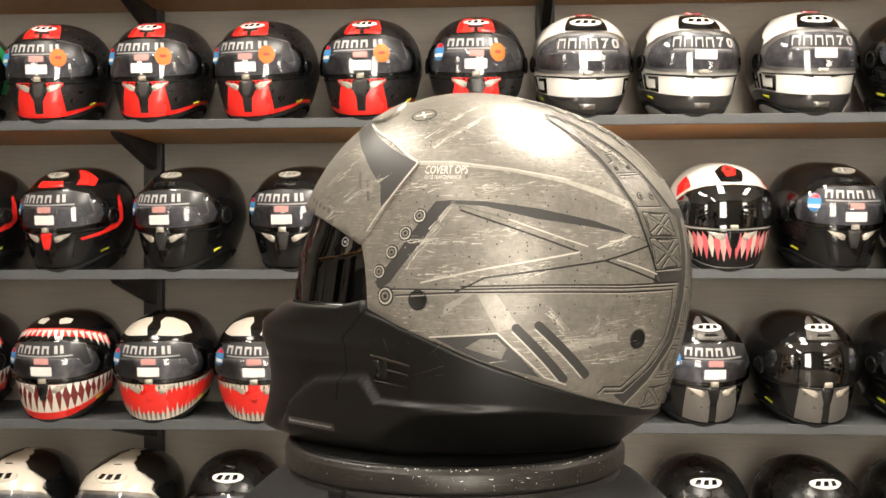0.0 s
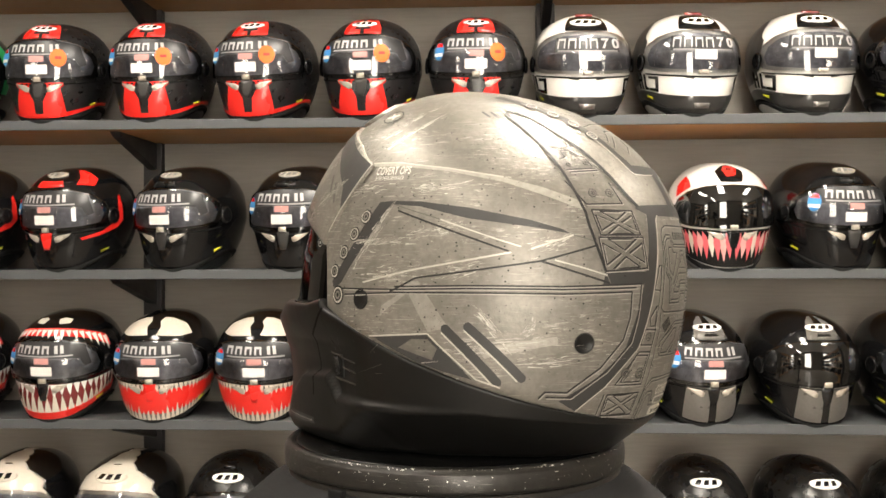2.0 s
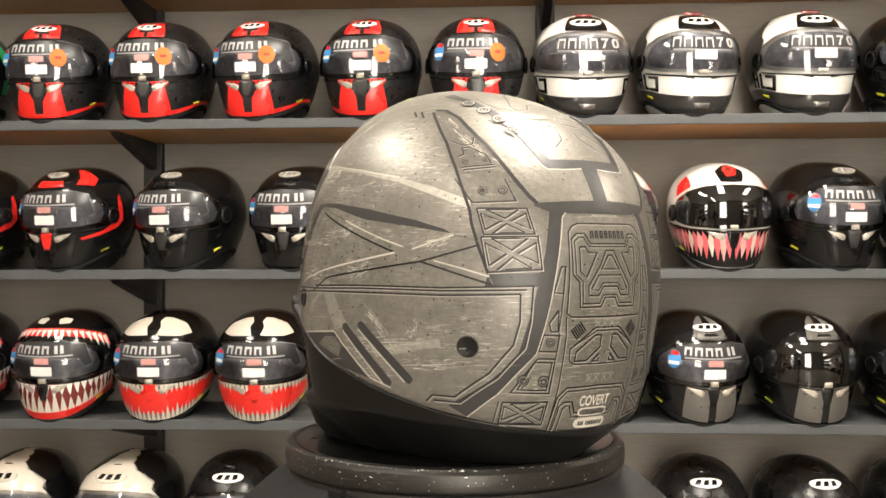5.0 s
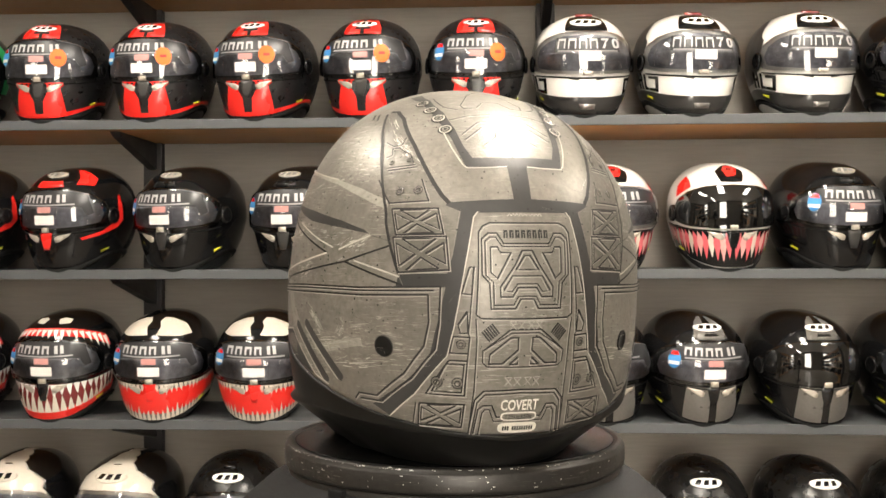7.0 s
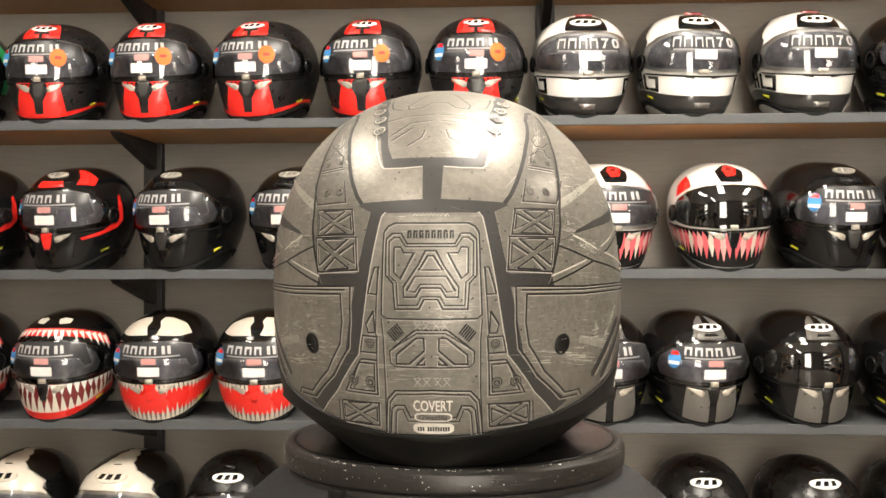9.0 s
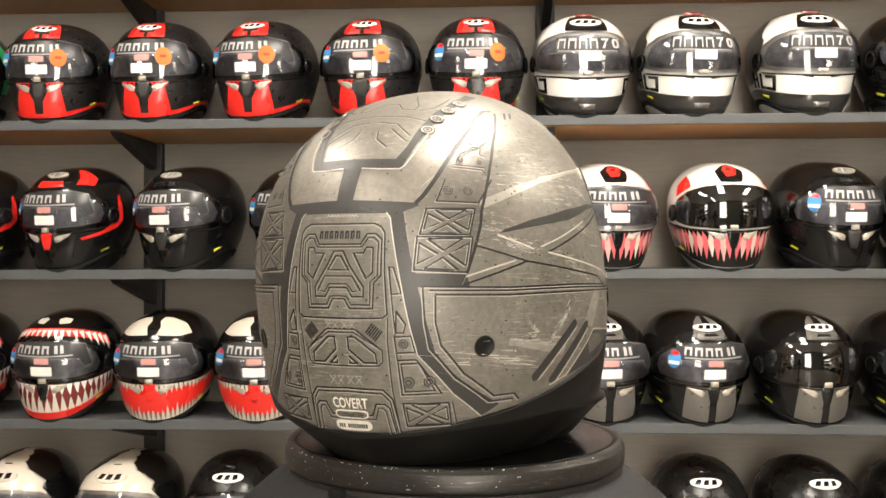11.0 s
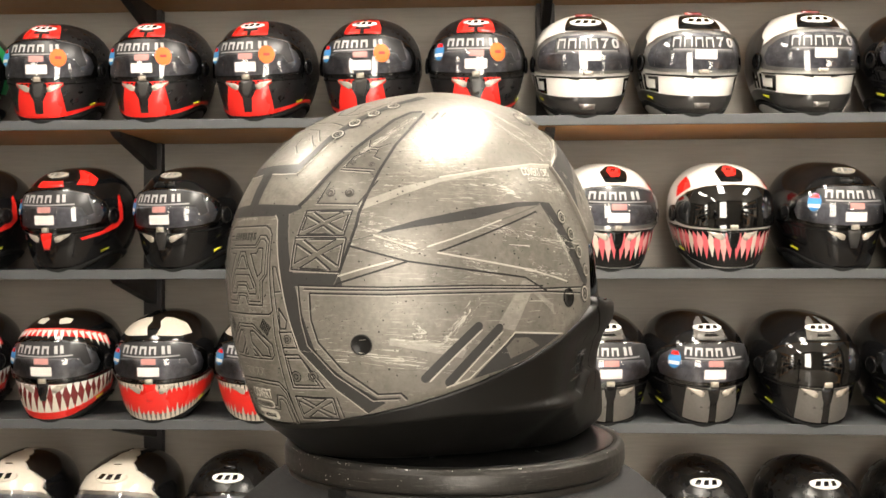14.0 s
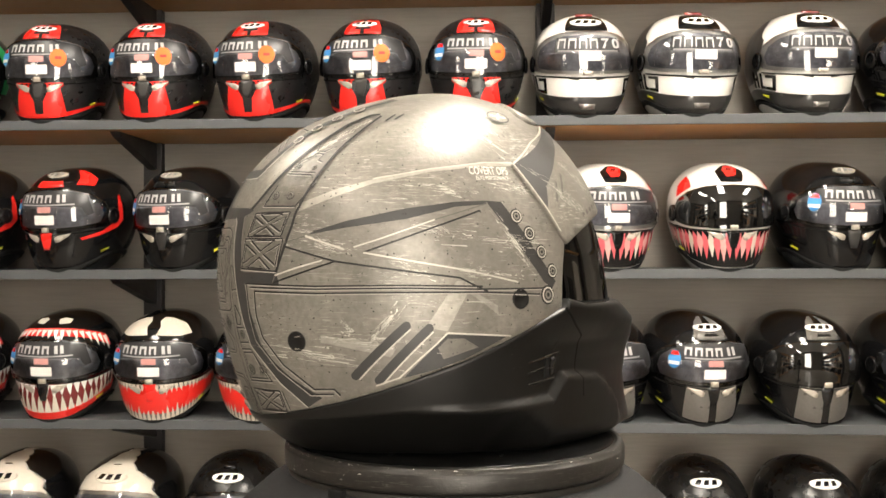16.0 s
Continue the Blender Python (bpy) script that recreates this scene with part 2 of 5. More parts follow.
def ribbon(skin, line, width, off, bm=None, taper=False):
    """A strip of constant width along a line of (azimuth, elevation) on the skin."""
    bm = bm or bmesh.new()
    pts = []
    for (a0, e0), (a1, e1) in zip(line, line[1:]):
        n = max(1, int(max(abs(a1 - a0) * math.cos(radians(e0)), abs(e1 - e0)) / 2.5))
        pts += [(a0 + (a1 - a0) * i / n, e0 + (e1 - e0) * i / n) for i in range(n)]
    pts.append(line[-1])
    P = [skin.at(a, e, off) for a, e in pts]
    row = []
    for i, (a, e) in enumerate(pts):
        t = (P[min(i + 1, len(P) - 1)] - P[max(i - 1, 0)]).normalized()
        s = skin.normal(a, e).cross(t).normalized()
        k = width / 2
        if 0 < i < len(P) - 1:
            t0, t1 = (P[i] - P[i - 1]).normalized(), (P[i + 1] - P[i]).normalized()
            k /= max(0.6, math.sqrt(max(0.01, (1 + t0.dot(t1)) / 2)))
        if taper:
            k *= 1 - 0.8 * i / (len(P) - 1)
        row.append((bm.verts.new(P[i] + s * k), bm.verts.new(P[i] - s * k)))
    for (a, b), (c, d) in zip(row, row[1:]):
        bm.faces.new((b, d, c, a))
    return bm


def ring(skin, az, el, r0, r1, off, bm=None, steps=20):
    """A flat ring on the skin; r0 = 0 gives a disc."""
    bm = bm or bmesh.new()
    n = skin.normal(az, el)
    c = skin.at(az, el, off)
    u = n.orthogonal().normalized()
    v = n.cross(u)
    dirs = [u * math.cos(2 * math.pi * i / steps) + v * math.sin(2 * math.pi * i / steps) for i in range(steps)]
    outer = [bm.verts.new(c + d * r1) for d in dirs]
    if r0 <= 0:
        bm.faces.new(outer)
        return bm
    inner = [bm.verts.new(c + d * r0) for d in dirs]
    for i in range(steps):
        j = (i + 1) % steps
        bm.faces.new((inner[i], outer[i], outer[j], inner[j]))
    return bm


def dome(skin, az, el, r, h, off, profile=((1.0, 0.0), (0.9, 0.7), (0.6, 1.0), (0.35, 0.6), (0.0, 0.6)), steps=20):
    """A small turned part (rivet, plug) sitting on the skin; profile in shares of its radius and height."""
    bm = bmesh.new()
    n = skin.normal(az, el)
    c = skin.at(az, el, off)
    u = n.orthogonal().normalized()
    v = n.cross(u)
    rows = []
    for pr, ph in profile:
        if pr == 0:
            rows.append([bm.verts.new(c + n * (h * ph))])
            continue
        rows.append([bm.verts.new(c + (u * math.cos(2 * math.pi * i / steps) + v * math.sin(2 * math.pi * i / steps)) * (r * pr) + n * (h * ph)) for i in range(steps)])
    for a, b in zip(rows, rows[1:]):
        for i in range(steps):
            j = (i + 1) % steps
            if len(b) == 1:
                bm.faces.new((a[i], a[j], b[0]))
            else:
                bm.faces.new((a[i], a[j], b[j], b[i]))
    return bm


def words(skin, text, lo, hi, off, bold=0.0):
    """Lettering laid on the skin, filling the box from lo to hi (azimuth, elevation)."""
    cu = bpy.data.curves.new("lettering", "FONT")
    cu.body, cu.resolution_u, cu.offset = text, 3, bold
    tmp = bpy.data.objects.new("lettering", cu)
    scene.collection.objects.link(tmp)
    bpy.context.view_layer.update()
    me = bpy.data.meshes.new_from_object(tmp.evaluated_get(bpy.context.evaluated_depsgraph_get()))
    bm = bmesh.new()
    bm.from_mesh(me)
    bpy.data.objects.remove(tmp)
    bpy.data.curves.remove(cu)
    bpy.data.meshes.remove(me)
    xs, ys = [v.co.x for v in bm.verts], [v.co.y for v in bm.verts]
    x0, x1, y0, y1 = min(xs), max(xs), min(ys), max(ys)
    for v in bm.verts:
        a = lo[0] + (hi[0] - lo[0]) * (v.co.x - x0) / (x1 - x0)
        e = lo[1] + (hi[1] - lo[1]) * (v.co.y - y0) / (y1 - y0)
        v.co = skin.at(a, e, off)
    return bm


def oval(az, el, ra, re, steps=24):
    return [(az + ra * math.cos(2 * math.pi * i / steps), el + re * math.sin(2 * math.pi * i / steps)) for i in range(steps)]


def block(a0, e0, a1, e1):
    return [(a0, e0), (a1, e0), (a1, e1), (a0, e1)]


def flip(line):
    return [(-a, e) for a, e in line]


def merged(bms):
    out = bmesh.new()
    for b in bms:
        me = bpy.data.meshes.new("tmp")
        b.to_mesh(me)
        b.free()
        out.from_mesh(me)
        bpy.data.meshes.remove(me)
    return out


# ---------------------------------------------------------------- room and shelving
# the shelf wall is turned by 3.3 degrees: its own x runs along the boards, y into the wall
WALL_TURN = -3.32
RACK = pose(0, 2.496, EYE, 0, 0, WALL_TURN)
SHELF_TOPS = (0.712, 0.337, -0.038, -0.413, -0.788)
SHELF_DEPTH, SHELF_THICK = 0.335, 0.021


def plain(name, size, at, material, label, category, m=None):
    ob = part(name, box(size, at, 0.0, m), material, None, label, False)
    return tagged(ob, label, category, "", "structure")


plain("floor", (10, 7, 0.1), (0, 0.6, -0.05), M_FLOOR, "dark vinyl shop floor", "floor")
plain("ceiling", (10, 7, 0.1), (0, 0.6, 3.05), M_CEIL, "pale painted shop ceiling", "ceiling")
plain("wall_north", (9.9, 0.1, 4.4), (0, SHELF_DEPTH + 0.06, 0.6), M_WALL, "warm grey boarded wall behind the helmet shelves", "wall", RACK)
# Unseen bright panes behind the camera: assumed from visor glints, enlarged as frontal fill.
SOUTH = -2.1
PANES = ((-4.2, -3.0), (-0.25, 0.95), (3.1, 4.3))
wall_n = 0
for x0, x1 in zip((-5.0, *(b for a, b in PANES)), (*(a for a, b in PANES), 5.0)):
    wall_n += 1
    plain("wall_south_%d" % wall_n, (x1 - x0, 0.16, 3.0), ((x0 + x1) / 2, SOUTH, 1.5), M_WALL_PLAIN, "pale painted shop wall", "wall")
for x0, x1 in PANES:
    for z0, z1 in ((0, 0.3), (2.8, 3.0)):
        wall_n += 1
        plain("wall_south_%d" % wall_n, (x1 - x0, 0.16, z1 - z0), ((x0 + x1) / 2, SOUTH, (z0 + z1) / 2), M_WALL_PLAIN, "pale painted shop wall", "wall")


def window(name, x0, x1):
    w = thing(name, "tall unseen window with a white frame, for visor glints and fill", "window", "shop windows", "structure")
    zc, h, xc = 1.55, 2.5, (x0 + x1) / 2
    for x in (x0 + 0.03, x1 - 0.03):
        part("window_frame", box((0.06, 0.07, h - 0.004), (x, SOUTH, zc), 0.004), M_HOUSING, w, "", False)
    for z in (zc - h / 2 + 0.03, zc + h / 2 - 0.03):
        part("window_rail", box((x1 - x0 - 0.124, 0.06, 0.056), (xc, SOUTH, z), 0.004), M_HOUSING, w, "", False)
    ob = part("backdrop", box((x1 - x0 + 0.6, 0.02, h + 0.6), (xc, SOUTH - 0.5, zc)), M_WINDOW_GLOW, None, "glowing panel outside the unseen window, for visor glints and fill", False)
    tagged(ob, "glowing panel outside the unseen window, for visor glints and fill", "backdrop", "", "structure")


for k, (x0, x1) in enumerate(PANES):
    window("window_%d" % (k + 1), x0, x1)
plain("wall_east", (0.1, 6.1, 3), (4.95, 1.05, 1.5), M_WALL_PLAIN, "grey painted shop wall", "wall")
plain("wall_west", (0.1, 6.1, 3), (-4.95, 1.05, 1.5), M_WALL_PLAIN, "grey painted shop wall", "wall")


def shelf(z):
    s = thing("shelf", "brown wooden shelf board with a grey front edge", "shelf", "display shelves", m=RACK)
    part("board", box((5.6, SHELF_DEPTH - 0.012, SHELF_THICK), (0, SHELF_DEPTH / 2 + 0.008, z - SHELF_THICK / 2), 0.001), M_WOOD, s, "brown wood board", False)
    part("top_sheet", box((5.6, SHELF_DEPTH - 0.014, 0.002), (0, SHELF_DEPTH / 2 + 0.008, z + 0.0012)), M_EDGE, s, "grey laminate top", False)
    part("front_edge", box((5.6, 0.012, SHELF_THICK + 0.003), (0, 0.006, z - SHELF_THICK / 2 + 0.0015), 0.002), M_EDGE, s, "grey edge strip", False)
    return s


def upright(x, tops):
    u = thing("shelf_upright", "black steel wall upright with sloping shelf brackets", "shelf bracket", "shelf uprights", m=RACK)
    lo, hi = min(tops) - 0.36, max(tops) + 0.05
    part("post", box((0.052, 0.03, hi - lo), (x, SHELF_DEPTH - 0.008, (lo + hi) / 2), 0.003), M_STEEL, u, "", False)
    for z in tops:
        bm = bmesh.new()
        prof = [(0.03, z - SHELF_THICK - 0.001), (SHELF_DEPTH - 0.02, z - SHELF_THICK - 0.001), (SHELF_DEPTH - 0.02, z - SHELF_THICK - 0.075), (0.05, z - SHELF_THICK - 0.012)]
        rows = [[bm.verts.new((x + s, y, h)) for y, h in prof] for s in (-0.012, 0.012)]
        bm.faces.new(rows[0]), bm.faces.new(rows[1][::-1])
        for i in range(4):
            j = (i + 1) % 4
            bm.faces.new((rows[0][i], rows[1][i], rows[1][j], rows[0][j]))
        bmesh.ops.recalc_face_normals(bm, faces=bm.faces)
        part("bracket", bm, M_STEEL, u, "", False)
    return u


for top_z in SHELF_TOPS:
    shelf(top_z)
upright(-0.835, SHELF_TOPS)
upright(0.265, SHELF_TOPS)


def ceiling_light(x, y, length, glass=M_LAMP):
    c = thing("ceiling_light", "large white unseen ceiling light panel, switched on", "ceiling light", m=pose(x, y, 3.0))
    part("housing", box((0.42, length + 0.04, 0.05), (0, 0, -0.025), 0.004), M_HOUSING, c, "", False)
    part("diffuser", box((0.38, length, 0.012), (0, 0, -0.057), 0.003), glass, c, "glowing white diffuser", False)
    return c


ceiling_light(0.5, 1.0, 1.2)
# Two added fill panels, never in view, to brighten the shelf sides.
ceiling_light(-1.3, 1.15, 1.2, M_LAMP_FILL)
ceiling_light(2.3, 1.0, 1.2, M_LAMP_FILL)


def strip_light(x, y, length):
    c = thing("strip_light", "long narrow unseen ceiling strip light, switched on", "ceiling light", m=pose(x, y, 3.0))
    part("housing", box((0.30, length + 0.04, 0.05), (0, 0, -0.025), 0.004), M_HOUSING, c, "", False)
    part("diffuser", box((0.26, length, 0.012), (0, 0, -0.057), 0.003), M_TUBE, c, "glowing white diffuser", False)
    return c


# Unseen strip, added for the second glint on the left visors.
strip_light(-1.0, -1.1, 1.7)

def stock_rack(x, y0, y1, seed):
    """Unseen steel rack with boxed stock at the side, added for visors to mirror."""
    rng = random.Random(seed)
    r = thing("stock_rack", "unseen black steel rack of boxed stock, mirrored in visors", "shelf", "stock racks", m=pose(x, 0, 0))
    for y in (y0, y1):
        part("post", box((0.40, 0.04, 2.1), (0, y, 1.05), 0.004), M_STEEL, r, "", False)
    for k in range(5):
        z = 0.25 + 0.42 * k
        part("board", box((0.40, y1 - y0 - 0.044, 0.025), (0, (y0 + y1) / 2, z), 0.002), M_WOOD, r, "brown board", False)
        y = y0 + 0.06
        while k < 4 and y < y1 - 0.30:
            w, h = rng.uniform(0.10, 0.26), rng.uniform(0.16, 0.34)
            paint, word = rng.choice(((M_CREAM, "cream"), (M_GLOSS, "black"), (M_GLOSS, "black"), (M_MATTE, "black"), (M_DGREY, "grey"), (M_MATTE, "black"), (M_GREY, "grey"), (M_DGREY, "grey")))
            b = thing("stock_box", "%s cardboard stock box on the side rack" % word, "box", "boxed stock", m=pose(x, y + w / 2, z + 0.0135))
            part("carton", box((0.28, w, h), (0, 0, h / 2), 0.004), paint, b, "", False)
            part("lid", box((0.284, w + 0.004, 0.03), (0, 0, h + 0.012), 0.003), paint, b, "", False)
            y += w + rng.uniform(0.02, 0.16)


stock_rack(-2.35, -1.7, 1.5, 3)
stock_rack(2.75, -1.7, 1.5, 8)

# ---------------------------------------------------------------- stool and turntable
AXIS = Vector((0.0081, 0.76, EYE))
stool = thing("stool", "round black fabric-covered stool under the turntable", "stool", m=pose(AXIS.x, AXIS.y, 0))
dome_profile = [(0.03, EYE - 0.1505), (0.09, EYE - 0.1508), (0.118, EYE - 0.1535), (0.138, EYE - 0.164), (0.157, EYE - 0.180), (0.172, EYE - 0.202), (0.182, EYE - 0.232), (0.184, EYE - 0.27), (0.178, EYE - 0.30), (0.16, EYE - 0.31)]
part("seat", lathe(dome_profile[::-1]), M_FABRIC, stool, "rounded black fabric seat")
part("column", lathe([(0.035, 0.05), (0.035, EYE - 0.31)], 32), M_STEEL, stool, "black steel column")
part("foot", lathe([(0.20, 0.0), (0.20, 0.02), (0.06, 0.045), (0.035, 0.06)], 64), M_STEEL, stool, "round black foot")

turntable = thing("turntable", "round black plastic display turntable on the stool", "turntable", m=pose(AXIS.x, AXIS.y, EYE))
part("housing", lathe([(0.119, -0.166), (0.1215, -0.163), (0.1225, -0.153), (0.121, -0.1515)]), M_DISC, turntable, "black plastic base ring")
part("socket", box((0.013, 0.006, 0.009), (0, 0, 0), 0.0012, Matrix.Translation((-0.077, -0.0965, -0.157)) @ Euler((0, 0, radians(-38.6))).to_matrix().to_4x4()), M_RUBBER, turntable, "small black socket frame", False)
disc = part("disc", lathe([(0.110, -0.1512), (0.1232, -0.1509), (0.1247, -0.1497), (0.1252, -0.148), (0.1252, -0.1385), (0.1246, -0.1372), (0.1240, -0.1368), (0.1236, -0.1352), (0.1226, -0.1341), (0.1198, -0.1336), (0.1188, -0.1340), (0.1182, -0.1347), (0.11, -0.1350)]), M_DISC, turntable, "scuffed black disc with chipped rim")
part("top_plate", lathe([(0.05, -0.1352), (0.1165, -0.1352), (0.1175, -0.1345), (0.1165, -0.1339), (0.1150, -0.1337), (0.05, -0.1337)]), M_DTOP, disc, "glossy black top plate")


def chips(n, seed, height, radius, size):
    """Small white chips where the black plastic has worn through."""
    rng = random.Random(seed)
    bm = bmesh.new()
    for _ in range(n):
        a = rng.choice((-75, -105, -40, 20, 150)) + rng.gauss(0, 26)
        z, r = height(rng), radius
        w, h = size * rng.choice((0.3, 0.4, 0.6, 1.0, 2.4)), size * rng.uniform(0.2, 0.7)
        c = Vector((r * math.cos(radians(a)), r * math.sin(radians(a)), z))
        t, up = Vector((-math.sin(radians(a)), math.cos(radians(a)), 0)), Vector((0, 0, 1))
        k = rng.randint(5, 8)
        bm.faces.new([bm.verts.new(c + t * (w * math.cos(6.283 * i / k) * rng.uniform(0.5, 1)) + up * (h * math.sin(6.283 * i / k) * rng.uniform(0.5, 1))) for i in range(k)])
    return bm


tagged(part("chips", chips(70, 4, lambda g: g.uniform(-0.148, -0.138), 0.1255, 0.0008), M_CHIP, disc, "white worn chips", False), kind="stuff")
tagged(part("edge_chips", chips(130, 9, lambda g: -0.1346 + g.uniform(-0.0008, 0.0005), 0.1237, 0.0008), M_CHIP, disc, "white worn chips", False), kind="stuff")

# places along the shelves, in metres from the middle, and turns in degrees
PL_REDBLACK = [(-1.012, 1), (-0.735, -2.6), (-0.461, -8), (-0.186, -5), (0.080, 1)]
PL_WHITE = [(0.344, 3), (0.606, 8), (0.895, 5)]
PL_ACCENT = [(-0.959, -11), (-1.243, -10)]
PL_PLAIN = [(-0.662, -13.5), (-0.366, -10), (0.950, 12), (1.222, 9)]
PL_SHARK = [(-0.988, -3), (-1.272, -5)]
PL_RIB = [(-0.726, 0), (-0.469, 2)]
PL_GREYCLEAR = [(0.621, 11), (0.388, 6)]
PL_CREAM = [(-1.113, -4), (-0.826, -6)]
PL_BADGE = [(-0.546, 3), (0.638, 0), (0.908, 7), (1.182, 4)]
PL_GREEN = (-1.292, 1, -4)
PL_PLAIN_TOP = (1.170, 1, 6)
PL_PLAIN_LOW = (1.164, 3, 8)
PL_SHARD = (0.690, 2, 3)
PL_SHARD_CLEAR = (0.402, 2, 8)
PL_GREYDARK = (0.890, 3, 10)


# ---------------------------------------------------------------- helmets on the shelves
def helmet_reach(d):
    """A full-face shell: short flat front, long tail, sides drawn in towards the chin."""
    ax = 0.136 if d.x > 0 else 0.192
    hz = 0.1265 if d.z > 0 else 0.160
    p = 2.25
    under = max(0.0, -d.z)
    q = 2.25 + 2.2 * min(1.0, 2.5 * under) * max(0.0, d.x) ** 0.5          # the chin is squarer from the side
    wide = 0.1235 - 0.016 * under - 0.022 * under * max(0.0, d.x)
    r = (((abs(d.x) / ax) ** q + (abs(d.z) / hz) ** q) ** (p / q) + (abs(d.y) / wide) ** p) ** (-1 / p)
    lift = max(0.0, -d.z - 0.1) * max(0.0, d.x)          # chin stands forward
    spoiler = 0.006 * max(0.0, math.sin(math.asin(max(-1, min(1, d.z))) * 2)) * max(0.0, -d.x)
    cheek = 0.004 * math.exp(-((d.z + 0.12) / 0.10) ** 2) * max(0.0, 1 - abs(abs(d.y) - 0.75) / 0.3)
    return r + 0.018 * lift + spoiler + cheek


class TallSkin(Skin):
    """The same, with the heights over the brow stretched, so that the visor fills the front."""

    def at(self, az, el, off=0.0):
        return Skin.at(self, az, float(np.interp(el, [-90, -8, 0, 28, 60, 90], [-90, -9.5, 0, 35.5, 66, 90])), off)

    def normal(self, az, el):
        h = 0.4
        el = max(-88, min(88, el))
        return (self.at(az + h, el) - self.at(az - h, el)).cross(self.at(az, el + h) - self.at(az, el - h)).normalized()


SKIN = TallSkin((0, 0, 0.133), helmet_reach)


def shell_mesh(skin, lo=-76, steps=60, rows=30, floor=0.0, slope=0.0):
    bm = bmesh.new()
    grid = []
    for j in range(rows):
        el = lo + (89.0 - lo) * j / (rows - 1)
        ringv = []
        for i in range(steps):
            p = skin.at(360 * i / steps, el)
            p.z = max(p.z, floor + slope * p.x)
            ringv.append(bm.verts.new(p))
        grid.append(ringv)
    for a, b in zip(grid, grid[1:]):
        for i in range(steps):
            j = (i + 1) % steps
            bm.faces.new((a[i], a[j], b[j], b[i]))
    bm.faces.new(grid[0][::-1]), bm.faces.new(grid[-1])
    bmesh.ops.remove_doubles(bm, verts=bm.verts, dist=1e-5)
    bmesh.ops.recalc_face_normals(bm, faces=bm.faces)
    return bm


VISOR = [(-70, 4), (-64, -4), (-45, -6), (-20, -7), (0, -7.5), (20, -7), (45, -6), (64, -4), (70, 4), (66, 14), (52, 21), (30, 26), (0, 28), (-30, 26), (-52, 21), (-66, 14)]
PORT = [(a * 0.9, 10 + (e - 10) * 0.86) for a, e in VISOR]


def low(e):
    """Draws the lower bands together so that they end above the shelf."""
    return e if e > -8 else -8 + (e + 8) * 0.66


def put(h, name, outline, material, off=0.0006, label="", depth=0.0, step=6.0):
    return part(name, sheet(SKIN, [(a, low(e)) for a, e in outline], off, step, depth), material, h, label)


def both(h, name, outline, material, off=0.0006, label="", depth=0.0, step=6.0):
    put(h, name, outline, material, off, label, depth, step)
    put(h, name, flip(outline), material, off, label, depth, step)


def badge(h, el=45.0, ra=15.0, re=4.6, ink=None, plate=None):
    """The maker's oval on the brow, as a plain shape with bars."""
    ra, re = ra * 1.35, re * 1.2
    o = put(h, "brow_badge", oval(0, el, ra, re), plate or M_LABEL, 0.0032, "small oval badge", 0.003, 5)
    bars = [sheet(SKIN, [(a - 0.20 * ra, el - 0.5 * re), (a + 0.10 * ra, el - 0.5 * re), (a + 0.20 * ra, el + 0.5 * re), (a - 0.10 * ra, el + 0.5 * re)], 0.0036) for a in (-0.48 * ra, 0, 0.48 * ra)]
    part("badge_mark", merged(bars), ink or M_GLOSS, o, "dark bars")


def vents(h, centre=None, silver=None):
    put(h, "chin_vent", [(-6.5, -9), (6.5, -9), (5, -22), (2.6, -33), (-2.6, -33), (-5, -22)], centre or M_DGREY, 0.004, "chin vent", 0.0045, 4)
    for s in (1, -1):
        pl = [(9 * s, -17), (13 * s, -13.5), (26 * s, -11), (22 * s, -16), (13 * s, -23), (10 * s, -23)]
        put(h, "side_vent", pl, silver or M_SILVER, 0.003, "pale side intake", 0.0035, 4)
    put(h, "visor_catch", block(-3.8, -8.5, 3.8, -4), M_SILVER, 0.008, "small metal visor catch", 0.006, 3)


